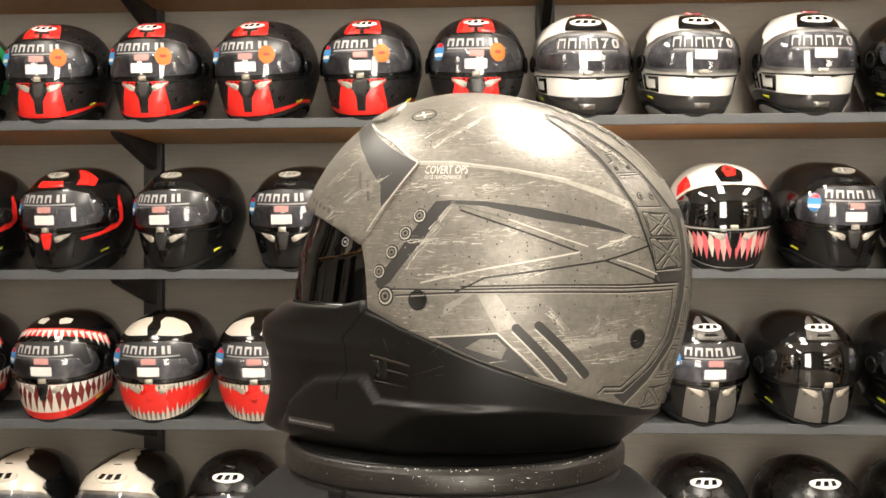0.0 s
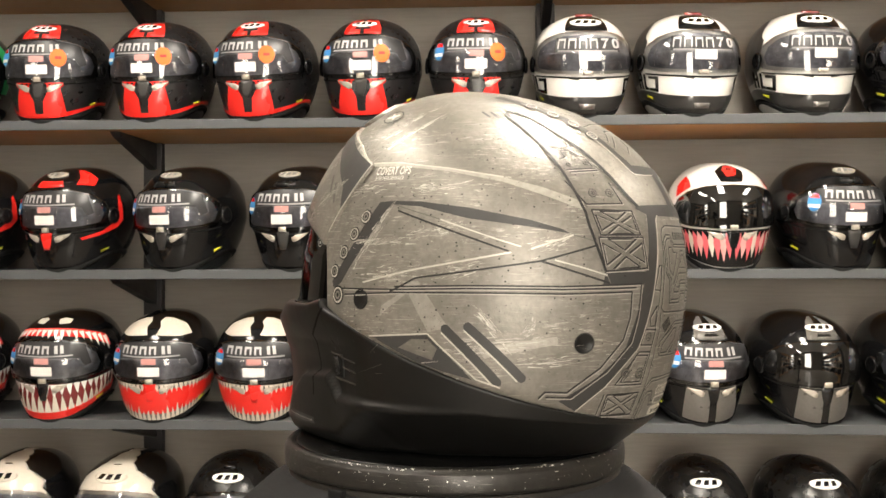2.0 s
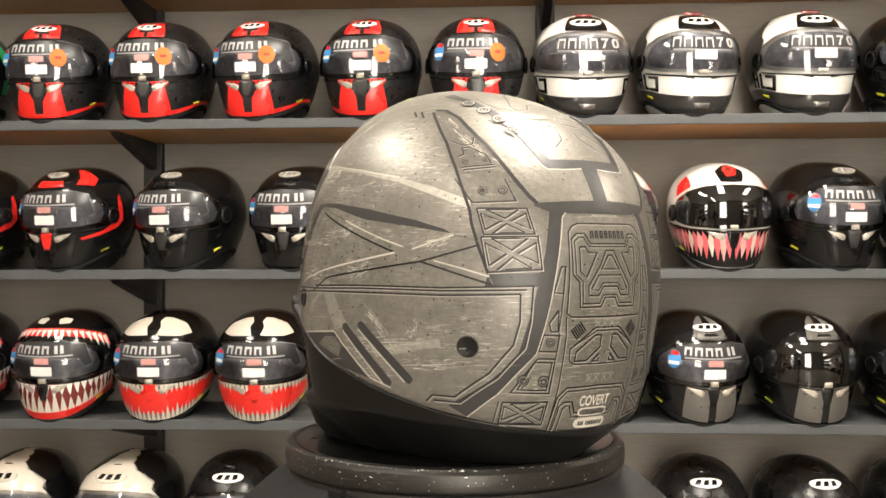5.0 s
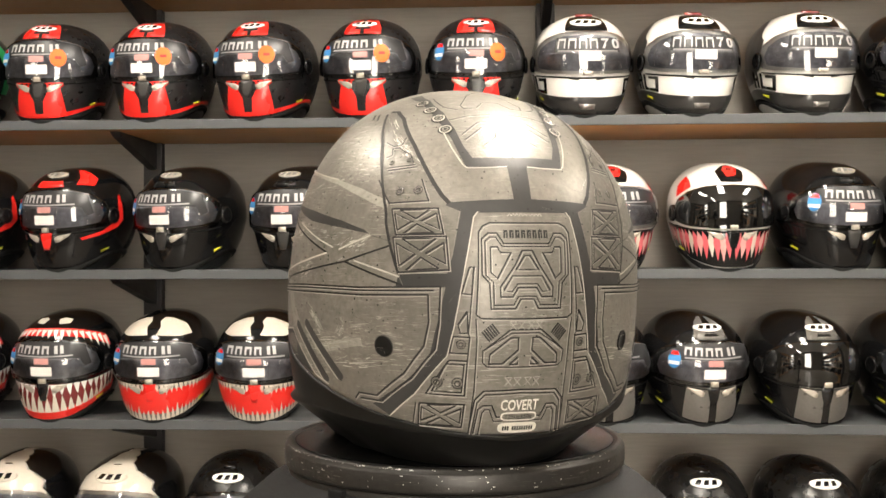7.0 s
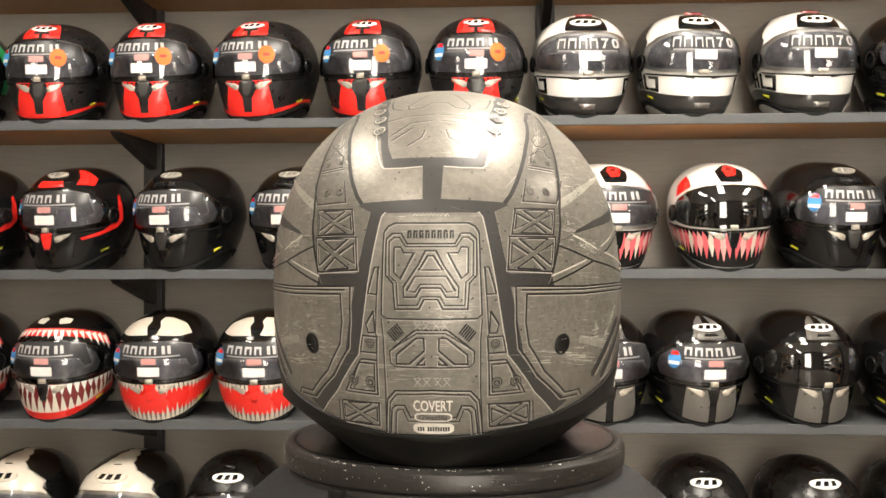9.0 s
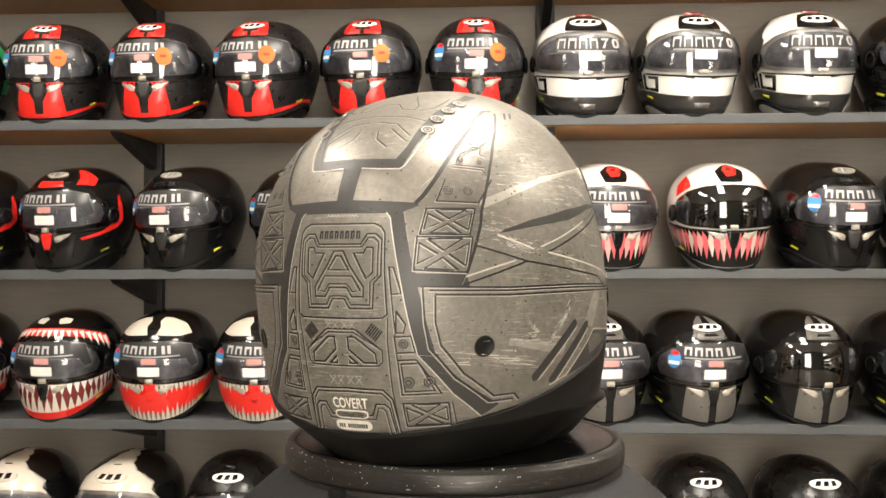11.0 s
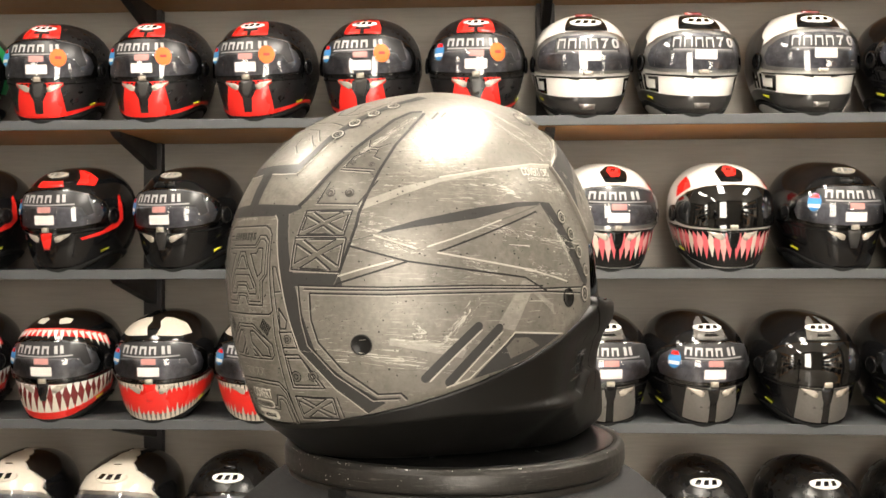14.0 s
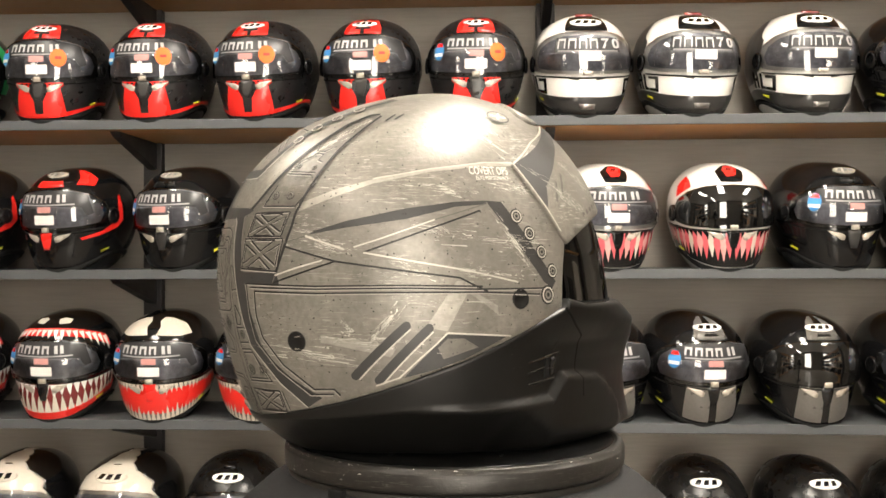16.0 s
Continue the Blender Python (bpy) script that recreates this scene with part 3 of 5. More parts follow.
def visor(h, dark=False, film=True, number="11", thin=False):
    put(h, "eye_port", PORT, M_FILM if not dark else M_GLOSS, 0.0008, "opening behind the visor", 0.0, 6)
    put(h, "port_seal", [(-69, -8), (0, -11.5), (69, -8), (66, -10.5), (0, -14), (-66, -10.5)], M_RUBBER, 0.0012, "rubber seal", 0.001, 6)
    v = put(h, "visor", VISOR, M_SMOKE if dark else M_VISOR, 0.006, "dark mirrored visor" if dark else "clear plastic visor", 0.006, 4)
    for s in (1, -1):
        part("hinge", dome(SKIN, 76 * s, 2, 0.021, 0.007, 0.0, ((1, 0), (0.95, 0.8), (0.7, 1), (0.45, 0.7), (0, 0.75))), M_GLOSS, h, "round visor hinge")
    if dark or not film:
        return v
    o = 0.0072
    if thin:
        part("banner", sheet(SKIN, [(-34, 10), (-34, 21), (34, 21), (34, 10)], o), M_BANNER, v, "dark printed film")
    else:
        part("banner", sheet(SKIN, [(-42, 10), (-40, 22), (-20, 25), (0, 26), (20, 25), (46, 21), (50, 6), (42, 4), (38, 11), (0, 13), (-30, 12)], o), M_BANNER, v, "dark printed film")
    part("banner_edge", ribbon(SKIN, [(-40, 9.4), (-30, 11.2), (0, 12.2), (36, 10.4), (44, 3.5), (51, 6), (47, 21.4), (20, 25.6)] if not thin else [(-52, 6), (-36, 9), (36, 9), (50, 6)], 0.0016, o + 0.0004), M_FILMEDGE, v, "pale film edge")
    w, e0, e1 = (8.2, 15.6, 21.8) if not thin else (8.6, 12.4, 20.2)
    t = 2.1 if not thin else 1.3
    for k in range(4):
        a = -31 + k * (w + 2.4)
        cap = [sheet(SKIN, block(a, e0, a + t, e1), o + 0.0005), sheet(SKIN, block(a + t, e1 - 1.8, a + w - 0.6 - t, e1), o + 0.0005), sheet(SKIN, block(a + w - 0.6 - t, e0, a + w - 0.6, e1), o + 0.0005)]
        part("print_block", merged(cap), M_PRINT, v, "pale printed block")
    part("print_strip", sheet(SKIN, block(-30, e0 - 2.4, 32, e0 - 1.2), o + 0.0005), M_PRINTDIM, v, "thin pale printed strip")
    a = 14.0
    for digit in number:
        wd = 3.4 if digit == "1" else 9.0
        part("digit", words(SKIN, digit, (a, e0), (a + wd, e1), o + 0.0005, 0.03), M_PRINT, v, "pale printed number")
        a += wd + 2.6
    part("price_label", sheet(SKIN, block(-11, -1.5, 11, 6) if not thin else block(-9, 3.5, 13, 10.5), o + 0.0009), M_LABEL, v, "blank white label")
    return v


def stickers(h, orange=False, blue=True, rose=True):
    o = 0.0076
    if orange:
        tooth = [(22 + (7.6 + 0.7 * (i % 2)) * math.cos(math.pi * i / 16), 11 + (6.6 + 0.6 * (i % 2)) * math.sin(math.pi * i / 16)) for i in range(32)]
        b = put(h, "orange_sticker", tooth, M_ORANGE, o + 0.001, "round orange sticker")
        part("sticker_bar", sheet(SKIN, block(19, 10, 25, 12), o + 0.0016), M_RED, b)
    if blue:
        b = put(h, "blue_sticker", oval(-40, 12, 6.6, 6.6), M_BLUE, o + 0.0012, "round blue sticker")
        part("sticker_cap", sheet(SKIN, [(-45, 15), (-35, 15), (-37, 18), (-43, 18)], o + 0.0018), M_RED, b)
        part("sticker_strip", sheet(SKIN, block(-45.5, 8, -34.5, 10.5), o + 0.0018), M_LABEL, b)
    if rose:
        put(h, "rose_label", block(-7, 8, 8, 12.5), M_ROSE, o + 0.0014, "small rose-coloured label")


def teeth(az0, az1, n, el, size, down, seed):
    """A row of pointed teeth."""
    rng = random.Random(seed)
    out = []
    step = (az1 - az0) / n
    for i in range(n):
        a = az0 + step * (i + 0.5)
        k = size * rng.uniform(0.65, 1.15) * (-1 if down else 1)
        w = step * rng.uniform(0.42, 0.5)
        e = el(a)
        tooth = [(a - w, e), (a + w, e), (a + w * 0.45, e + k * 0.6), (a + rng.uniform(-0.2, 0.2) * w, e + k), (a - w * 0.45, e + k * 0.6)]
        out.append(sheet(SKIN, [(a_, low(e_)) for a_, e_ in tooth], 0.0018, 7))
    return merged(out)


def helmet(label, paint, group):
    h = thing("helmet", label, "helmet", group)
    part("shell", shell_mesh(SKIN, floor=-0.0075, slope=0.158), paint, h)
    put(h, "neck_trim", [(a, -57) for a in range(-180, 180, 8)] + [(180, -57), (180, -66)] + [(a, -66) for a in range(176, -181, -8)], M_RUBBER, 0.002, "black rubber edge", 0.002, 8)
    both(h, "strap_tab", block(58, -50, 72, -46), M_YELLOW, 0.003, "yellow strap tab", 0.001)
    return h


def red_black():
    h = helmet("black carbon motorcycle helmet with bright red stripes", M_CARBON, "black and red helmets")
    both(h, "chin_stripe", [(6, -10), (25, -9), (26, -14), (22, -18), (27, -50), (4, -50), (5, -34), (10, -22), (9, -12)], M_RED, 0.0012, "red stripe")
    put(h, "base_stripe", [(a, -50 + 0.02 * abs(a)) for a in range(-110, 111, 10)] + [(a, -55 + 0.01 * abs(a)) for a in range(110, -111, -10)], M_RED, 0.0024, "red base stripe")
    both(h, "brow_stripe", [(2.5, 30.5), (25, 29.5), (28, 40), (32, 58), (5, 62), (4, 44), (12, 41), (12, 37), (2.5, 37)], M_RED, 0.0018, "red brow patch", 0.001)
    badge(h, 47, 17, 4)
    vents(h), visor(h), stickers(h, True)
    return h


def white_black():
    h = helmet("white motorcycle helmet with black brow and lower trim", M_WHITE, "white and black helmets")
    put(h, "brow_patch", [(-28, 29.5), (28, 29.5), (36, 56), (12, 62), (-12, 62), (-36, 56)], M_GLOSS, 0.001, "black brow patch")
    badge(h, 43, 19, 5.2, M_GLOSS)
    put(h, "crown_vent", [(-26, 63), (26, 63), (36, 72), (0, 76), (-36, 72)], M_MAROON, 0.005, "dark red crown vent", 0.005)
    put(h, "lower_trim", [(a, -37 - 0.03 * abs(a)) for a in range(-120, 121, 10)] + [(a, -57) for a in range(120, -121, -10)], M_DGREY, 0.0022, "black lower trim", 0.002)
    both(h, "side_panel", [(71, -6), (82, -12), (98, -30), (150, -32), (165, 0), (150, 42), (112, 50), (94, 42), (80, 24), (70, 20)], M_DGREY, 0.001, "black side panel")
    for s in (1, -1):
        for a0, a1, e0, e1 in ((46, 62, -18, -13), (46, 51, -33, -14), (46, 62, -37, -32), (68, 73, -37, -10), (63, 73, -37, -32), (77, 82, -37, -8), (87, 92, -37, -8), (77, 92, -24, -19)):
            put(h, "side_bar", [(s * a, e) for a, e in block(a0, e0, a1, e1)], M_GLOSS, 0.0012, "black bar")
    both(h, "chin_slot", [(8, -13), (20, -11), (18, -14), (9, -16)], M_DGREY, 0.001, "dark chin slot")
    put(h, "chin_plate", [(-8, -45), (8, -45), (7, -51), (-7, -51)], M_GREY, 0.004, "grey chin latch", 0.003)
    put(h, "visor_catch", block(-5, -9, 5, -5), M_SILVER, 0.009, "metal visor catch", 0.007, 3)
    visor(h, number="70", thin=True)
    return h


def black_plain(name="glossy black motorcycle helmet with a clear visor", blue=True):
    h = helmet(name, M_GLOSS, "black helmets")
    badge(h, 50, 17, 4.5, M_GREY, M_SILVER)
    put(h, "brow_vent", [(-16, 31), (16, 31), (14, 37), (-14, 37)], M_MATTE, 0.004, "black brow vent", 0.004)
    vents(h), visor(h), stickers(h, False, blue)
    return h


def black_accents():
    h = helmet("glossy black motorcycle helmet with red accents", M_GLOSS, "black helmets")
    badge(h, 52, 18, 4.6, M_GREY, M_SILVER)
    put(h, "brow_vent", [(-20, 31), (20, 31), (18, 39), (-18, 39)], M_RED, 0.004, "red brow vent", 0.004)
    both(h, "crown_patch", [(36, 33), (60, 31), (76, 42), (70, 62), (50, 64), (44, 44)], M_RED, 0.0014, "red crown patch")
    both(h, "side_swoosh", [(34, -20), (60, -13), (84, -2), (92, 18), (98, 20), (96, -4), (84, -13), (58, -21), (36, -23)], M_RED, 0.0014, "red side stripe")
    vents(h, M_RED), visor(h), stickers(h, False)
    return h


def shard_helmet(dark):
    h = helmet("white helmet with red crown and pink shards round the chin", M_WHITE, "white and red helmets")
    put(h, "crown_black", [(-14, 33), (14, 33), (26, 50), (16, 66), (0, 70), (-16, 66), (-26, 50)], M_GLOSS, 0.001, "black crown patch")
    put(h, "crown_red", [(-6, 40), (8, 42), (18, 56), (6, 64), (-10, 62), (-14, 52)], M_RED, 0.0022, "red crown patch")
    both(h, "side_red", [(52, 26), (74, 16), (86, 26), (80, 40), (62, 34)], M_RED, 0.001, "red side patch")
    put(h, "chin_black", [(a, -9) for a in range(-100, 101, 10)] + [(a, -56) for a in range(100, -101, -10)], M_GLOSS, 0.0008, "black chin")
    rng = random.Random(7)
    for k in range(17):
        for s in (1, -1):
            a = 1 + k * 5.6
            lean = rng.uniform(1, 5)
            put(h, "shard", [(s * a, -27 - rng.uniform(0, 8)), (s * (a + 1.8), -42 - rng.uniform(0, 8)), (s * (a + 7.0), -26 - rng.uniform(0, 4)), (s * (a + 4 + lean), -10.5 - rng.uniform(0, 3)), (s * (a + 0.8 + lean * 0.4), -20)],
                (M_PINK, M_ROSE, M_PINK, M_CREAM)[k % 4], 0.0014 + 0.0002 * (k % 3), "pale shard" if k % 4 == 3 else "pink shard")
    badge(h, 53, 5, 3, M_GLOSS, M_RED)
    vents(h, M_GLOSS), visor(h, dark)
    if not dark:
        stickers(h)
    return h


def shark_helmet():
    h = helmet("black helmet painted with white shark teeth and red gums", M_GLOSS, "tooth-painted helmets")
    put(h, "gum_top", [(a, 33 - 0.0022 * a * a) for a in range(-90, 91, 9)] + [(a, 44 - 0.0022 * a * a) for a in range(90, -91, -9)], M_RED, 0.001, "red gum stripe")
    part("upper_teeth", teeth(-88, 88, 20, lambda a: 41 - 0.0022 * a * a, 12, True, 3), M_WHITE, h, "white painted teeth")
    put(h, "mouth", [(a, -10) for a in range(-100, 101, 10)] + [(a, -56) for a in range(100, -101, -10)], M_MAROON, 0.0006, "dark red mouth")
    put(h, "gum_low", [(a, -57 + 0.001 * a * a) for a in range(-96, 97, 8)] + [(a, -45 + 0.0016 * a * a) for a in range(96, -97, -8)], M_RED, 0.001, "red gum stripe")
    part("lower_teeth", teeth(-92, 92, 24, lambda a: -48 + 0.0014 * a * a, 25, False, 5), M_CREAM, h, "white painted teeth")
    part("middle_teeth", teeth(-98, 98, 26, lambda a: -11 + 0.0004 * a * a, 19, True, 6), M_WHITE, h, "white painted teeth")
    both(h, "crown_eye", [(16, 50), (36, 50), (48, 58), (30, 64), (14, 60)], M_CREAM, 0.001, "pale crown patch")
    vents(h, M_GLOSS), visor(h), stickers(h)
    return h


def ribbed_helmet():
    h = helmet("white helmet with red splashes and fine white teeth", M_GLOSS, "tooth-painted helmets")
    both(h, "crown_patch", [(6, 34), (38, 31), (58, 33), (62, 48), (44, 62), (22, 66), (10, 56), (12, 46)], M_CREAM, 0.0014, "pale crown patch")
    put(h, "chin_back", [(a, -10) for a in range(-100, 101, 10)] + [(a, -56) for a in range(100, -101, -10)], M_GREY, 0.0006, "grey chin")
    put(h, "chin_red", [(a, -17 + 0.0004 * a * a) for a in range(-100, 101, 5)] + [(a, -49 + 0.0012 * a * a) for a in range(100, -101, -5)], M_RED, 0.0011, "red splash")
    both(h, "nose_red", [(0, -12), (5, -12), (9, -24), (13, -38), (8, -46), (0, -44)], M_RED, 0.0026, "red splash")
    part("fine_teeth", teeth(-98, 98, 40, lambda a: -57 + 0.001 * a * a, 17, False, 8), M_CREAM, h, "pale painted teeth")
    part("top_teeth", teeth(-98, 98, 40, lambda a: -10 + 0.0004 * a * a, 13, True, 9), M_CREAM, h, "pale painted teeth")
    vents(h, M_RED), visor(h), stickers(h)
    return h


def grey_black(dark):
    h = helmet("gunmetal and black motorcycle helmet" + (" with a dark mirrored visor" if dark else " with a clear visor"), M_GLOSS, "gunmetal helmets")
    both(h, "brow_stripe", [(6, 30), (22, 29.5), (26, 56), (20, 72), (8, 72), (8, 42)], M_GREY, 0.0012, "gunmetal stripe")
    both(h, "chin_stripe", [(3, -10), (27, -9), (30, -54), (4, -55)], M_GREY, 0.001, "gunmetal stripe")
    put(h, "brow_vent", [(-22, 30), (22, 30), (19, 38), (-19, 38)], M_GREY, 0.004, "gunmetal brow vent", 0.004)
    put(h, "vent_slot", [(-10, 33), (10, 33), (8, 36), (-8, 36)], M_GLOSS, 0.0046, "dark vent slot")
    badge(h, 46, 19, 4.6)
    vents(h, M_GLOSS), visor(h, dark)
    if not dark:
        stickers(h)
    return h


def cream_helmet():
    h = helmet("pearl cream helmet with black rear panels", M_CREAM, "cream helmets")
    both(h, "side_panel", [(58, 24), (66, 30), (58, 40), (50, 50), (56, 66), (110, 74), (165, 60), (165, 0), (110, -8), (74, 2)], M_GLOSS, 0.0014, "black side panel", 0.0012)
    both(h, "panel_edge", [(56, 24), (58, 24), (66, 30), (58, 40), (50, 50), (56, 66), (53, 66), (47, 50), (55, 40), (63, 30)], M_SILVER, 0.0018, "silver edging")
    put(h, "crown_slot", [(-16, 66), (16, 66), (12, 68.5), (-12, 68.5)], M_GLOSS, 0.001, "black crown slot")
    badge(h, 44, 22, 6, M_GLOSS, M_CREAM)
    vents(h), visor(h, False, False)
    return h


def black_badge():
    h = helmet("satin black motorcycle helmet with a white oval badge", M_MATTE, "satin black helmets")
    put(h, "crown_slot", [(-20, 62), (20, 62), (14, 66), (-14, 66)], M_GLOSS, 0.003, "black crown slot", 0.003)
    badge(h, 45, 20, 5.4, M_GLOSS)
    vents(h), visor(h, False, False)
    return h


def green_black():
    h = helmet("black motorcycle helmet with a green side stripe", M_GLOSS, "black helmets")
    both(h, "side_stripe", [(28, 26), (52, 36), (85, 40), (112, 30), (120, 0), (112, -32), (98, -32), (104, 0), (96, 22), (80, 30), (52, 28)], M_GREEN, 0.0014, "green stripe")
    both(h, "chin_stripe", [(40, -44), (100, -36), (100, -40), (40, -50)], M_GREEN, 0.0014, "green stripe")
    vents(h), visor(h), stickers(h)
    return h


NOD, LIFT = 9.0, 0.0095          # each helmet leans on its chin


def stand(h, s, row, turn, back=0.130):
    """Sets a helmet on a shelf: s metres along the board, turned from straight out."""
    h.matrix_basis = RACK @ pose(s, back, SHELF_TOPS[row] + LIFT, 0, NOD, -90 + turn)
    return h


def row_of(h, row, places):
    stand(h, places[0][0], row, places[0][1])
    for s, turn in places[1:]:
        copy_thing(h, RACK @ pose(s, 0.130, SHELF_TOPS[row] + LIFT, 0, NOD, -90 + turn))


red_ones = red_black()
row_of(red_ones, 1, PL_REDBLACK)
white_ones = white_black()
row_of(white_ones, 1, PL_WHITE)
stand(green_black(), *PL_GREEN)
accent_ones = black_accents()
row_of(accent_ones, 2, PL_ACCENT)
dark_ones = black_plain()
row_of(dark_ones, 2, PL_PLAIN)
stand(copy_thing(dark_ones, Matrix()), *PL_PLAIN_TOP)
stand(copy_thing(dark_ones, Matrix()), *PL_PLAIN_LOW)
stand(shard_helmet(True), *PL_SHARD)
stand(shard_helmet(False), *PL_SHARD_CLEAR)
shark_ones = shark_helmet()
row_of(shark_ones, 3, PL_SHARK)
rib_ones = ribbed_helmet()
row_of(rib_ones, 3, PL_RIB)
row_of(grey_black(False), 3, PL_GREYCLEAR)
stand(grey_black(True), *PL_GREYDARK)
row_of(cream_helmet(), 4, PL_CREAM)
row_of(black_badge(), 4, PL_BADGE)

# the stock goes on along the shelves to both sides, as the visors mirror it
for model, row, places in ((red_ones, 1, (-1.56, -1.84)), (shark_ones, 3, (-1.56, -1.84)), (rib_ones, 3, (-2.12,)), (accent_ones, 2, (-1.53, -1.81, -2.1)), (white_ones, 1, (-2.14, 1.46)), (dark_ones, 2, (1.5,)), (rib_ones, 3, (1.45,))):
    for place in places:
        stand(copy_thing(model, Matrix()), place, row, 4)


# ---------------------------------------------------------------- the helmet on the turntable
MID_X = -0.035
SHELL_TERMS = [0.12063, 0.00165, -0.01365, 0.00459, -0.01033, 0.02904, -0.00188, 0.00362, 0.02405, -0.02339, 0.01746, 0.01072, 0.01073, 0.01017, 0.01323, 0.00743, -0.00362, -0.00868, -0.00557, -0.00647, -0.00632, 0.00131, -0.00069, 0.00105, 0.00156, 0.00132, -0.00234, -0.00246]


def shell_reach(d):
    """Distance of the painted shell from its middle: a smooth polynomial of the direction."""
    k, r = 0, 0.0
    for n in range(7):
        for i in range(n, -1, -1):
            r += SHELL_TERMS[k] * d[0] ** i * d[2] ** (n - i)
            k += 1
    return r


def girth(az, z):
    """Horizontal distance of the shell from its upright middle line, at a height."""
    a, lo, hi = math.radians(az), -1.35, 1.35
    for _ in range(26):
        e = (lo + hi) / 2
        d = (math.cos(e) * math.cos(a), math.cos(e) * math.sin(a), math.sin(e))
        if shell_reach(d) * d[2] < z:
            lo = e
        else:
            hi = e
    return shell_reach(d) * math.cos(e)


CHIN_Z = [-0.1335, -0.128, -0.1086, -0.091, -0.0737, -0.060, -0.0475, -0.034, -0.0235, 0.0]
CHIN_X = [0.132, 0.1475, 0.1425, 0.1405, 0.143, 0.1475, 0.144, 0.1235, 0.112, 0.10]
CHIN_N = [1.45, 1.4, 1.4, 1.4, 1.4, 1.45, 1.7, 2.1, 2.15, 2.15]          # how pointed the prow is, at each height


# the raised ridge along the chin: azimuth and height
RIDGE_A = [0, 13, 17.3, 21.8, 29.1, 39.7, 48.9, 54, 73.8, 95, 180]
RIDGE_Z = [-0.128, -0.118, -0.1029, -0.0917, -0.0831, -0.0799, -0.0778, -0.0927, -0.0928, -0.0943, -0.1]


def body_girth(az, z):
    """Horizontal distance of the black lower body: skirt at the sides and back, standing forward at the chin."""
    az = abs((az + 180) % 360 - 180)
    low = float(np.interp(az, [50, 70, 105, 180], [-0.122, -0.100, -0.098, -0.113]))

    def skirt(a):
        g = girth(a, max(z, low))
        return g - max(0.0, 1.3 * (low - z))
    g = skirt(az)
    if az < 88:
        fx, b = float(np.interp(z, CHIN_Z, CHIN_X)) + 0.035, skirt(90)
        n = float(np.interp(z, CHIN_Z, CHIN_N))
        s = ((math.cos(math.radians(az)) / fx) ** n + (math.sin(math.radians(az)) / b) ** n) ** (-1 / n)
        w = min(1, max(0, (88 - az) / 40))
        w = w * w * (3 - 2 * w)
        g = g * (1 - w) + s * w
    rise = float(np.interp(az, RIDGE_A, RIDGE_Z))
    k = min(1, max(0, (rise - z) / 0.0055))
    fade = min(1, max(0, (az - 10) / 7)) * min(1, max(0, (112 - az) / 45))
    return g + 0.0012 + 0.0062 * k * k * (3 - 2 * k) * fade


SHELL = Skin((MID_X, 0, 0), shell_reach)


class Body(Skin):
    """The black lower body as a skin: azimuth, and height in millimetres in place of the elevation."""

    def __init__(self, reach):
        self.middle, self.reach = Vector((MID_X, 0, -0.06)), reach

    def at(self, az, mm, off=0.0):
        z = mm / 1000
        r, a = self.reach(az, z), radians(az)
        p = Vector((MID_X + r * math.cos(a), r * math.sin(a), z))
        return p + self.normal(az, mm) * off if off else p

    def normal(self, az, mm):
        u = self.at(az + 0.5, mm) - self.at(az - 0.5, mm)
        v = self.at(az, mm + 0.5) - self.at(az, mm - 0.5)
        return u.cross(v).normalized()


def visor_girth(az, z):
    fx = float(np.interp(z, [-0.05, -0.033, 0.0, 0.034, 0.06], [0.155, 0.1535, 0.148, 0.136, 0.12]))
    a = radians(az)
    return (abs(math.cos(a) / fx) ** 2.2 + abs(math.sin(a) / 0.104) ** 2.2) ** (-1 / 2.2)


BODY, GLASS = Body(body_girth), Body(visor_girth)
# lower edge of the painted shell: azimuth, elevation
EDGE = [(0, 14.5), (19.2, 13.2), (31.1, 11.0), (39.2, 8.4), (44.9, 6.1), (50.2, 3.4), (52.4, -3.0), (53.7, -9.5), (54.2, -15.0), (64.5, -19.2), (76.3, -23.5), (90.6, -28.8), (99, -31.4),
        (107.7, -34.2), (117.3, -36.7), (127.9, -38.9), (140.3, -40.7), (157.9, -42.4), (168, -43.0), (180, -43.2)]


def edge_at(az):
    az = abs((az + 180) % 360 - 180)
    return float(np.interp(az, [p[0] for p in EDGE], [p[1] for p in EDGE]))


def columns():
    half = sorted({float(a) for a in range(0, 181, 3)} | {p[0] for p in EDGE} | {51.3, 53.0, 13.5, 17.3, 20.0, 25.5, 28.5, 34.5, 39.7, 47.5, 48.9, 55.0, 56.2, 57.6, 58.5})
    return half + [360 - a for a in reversed(half[1:-1])]


def painted_shell():
    bm = bmesh.new()
    cols, rows = columns(), 44
    grid = []
    for j in range(-2, rows + 1):
        line = []
        for a in cols:
            e0 = edge_at(a)
            if j < 0:
                line.append(bm.verts.new(SHELL.at(a, e0 + (0.0 if j == -2 else -0.35), -0.0035 if j == -2 else -0.0008)))
            else:
                line.append(bm.verts.new(SHELL.at(a, e0 + (89.6 - e0) * (j / rows))))
        grid.append(line)
    for a, b in zip(grid, grid[1:]):
        for i in range(len(cols)):
            k = (i + 1) % len(cols)
            bm.faces.new((a[i], a[k], b[k], b[i]))
    bm.faces.new(grid[-1])
    return bm


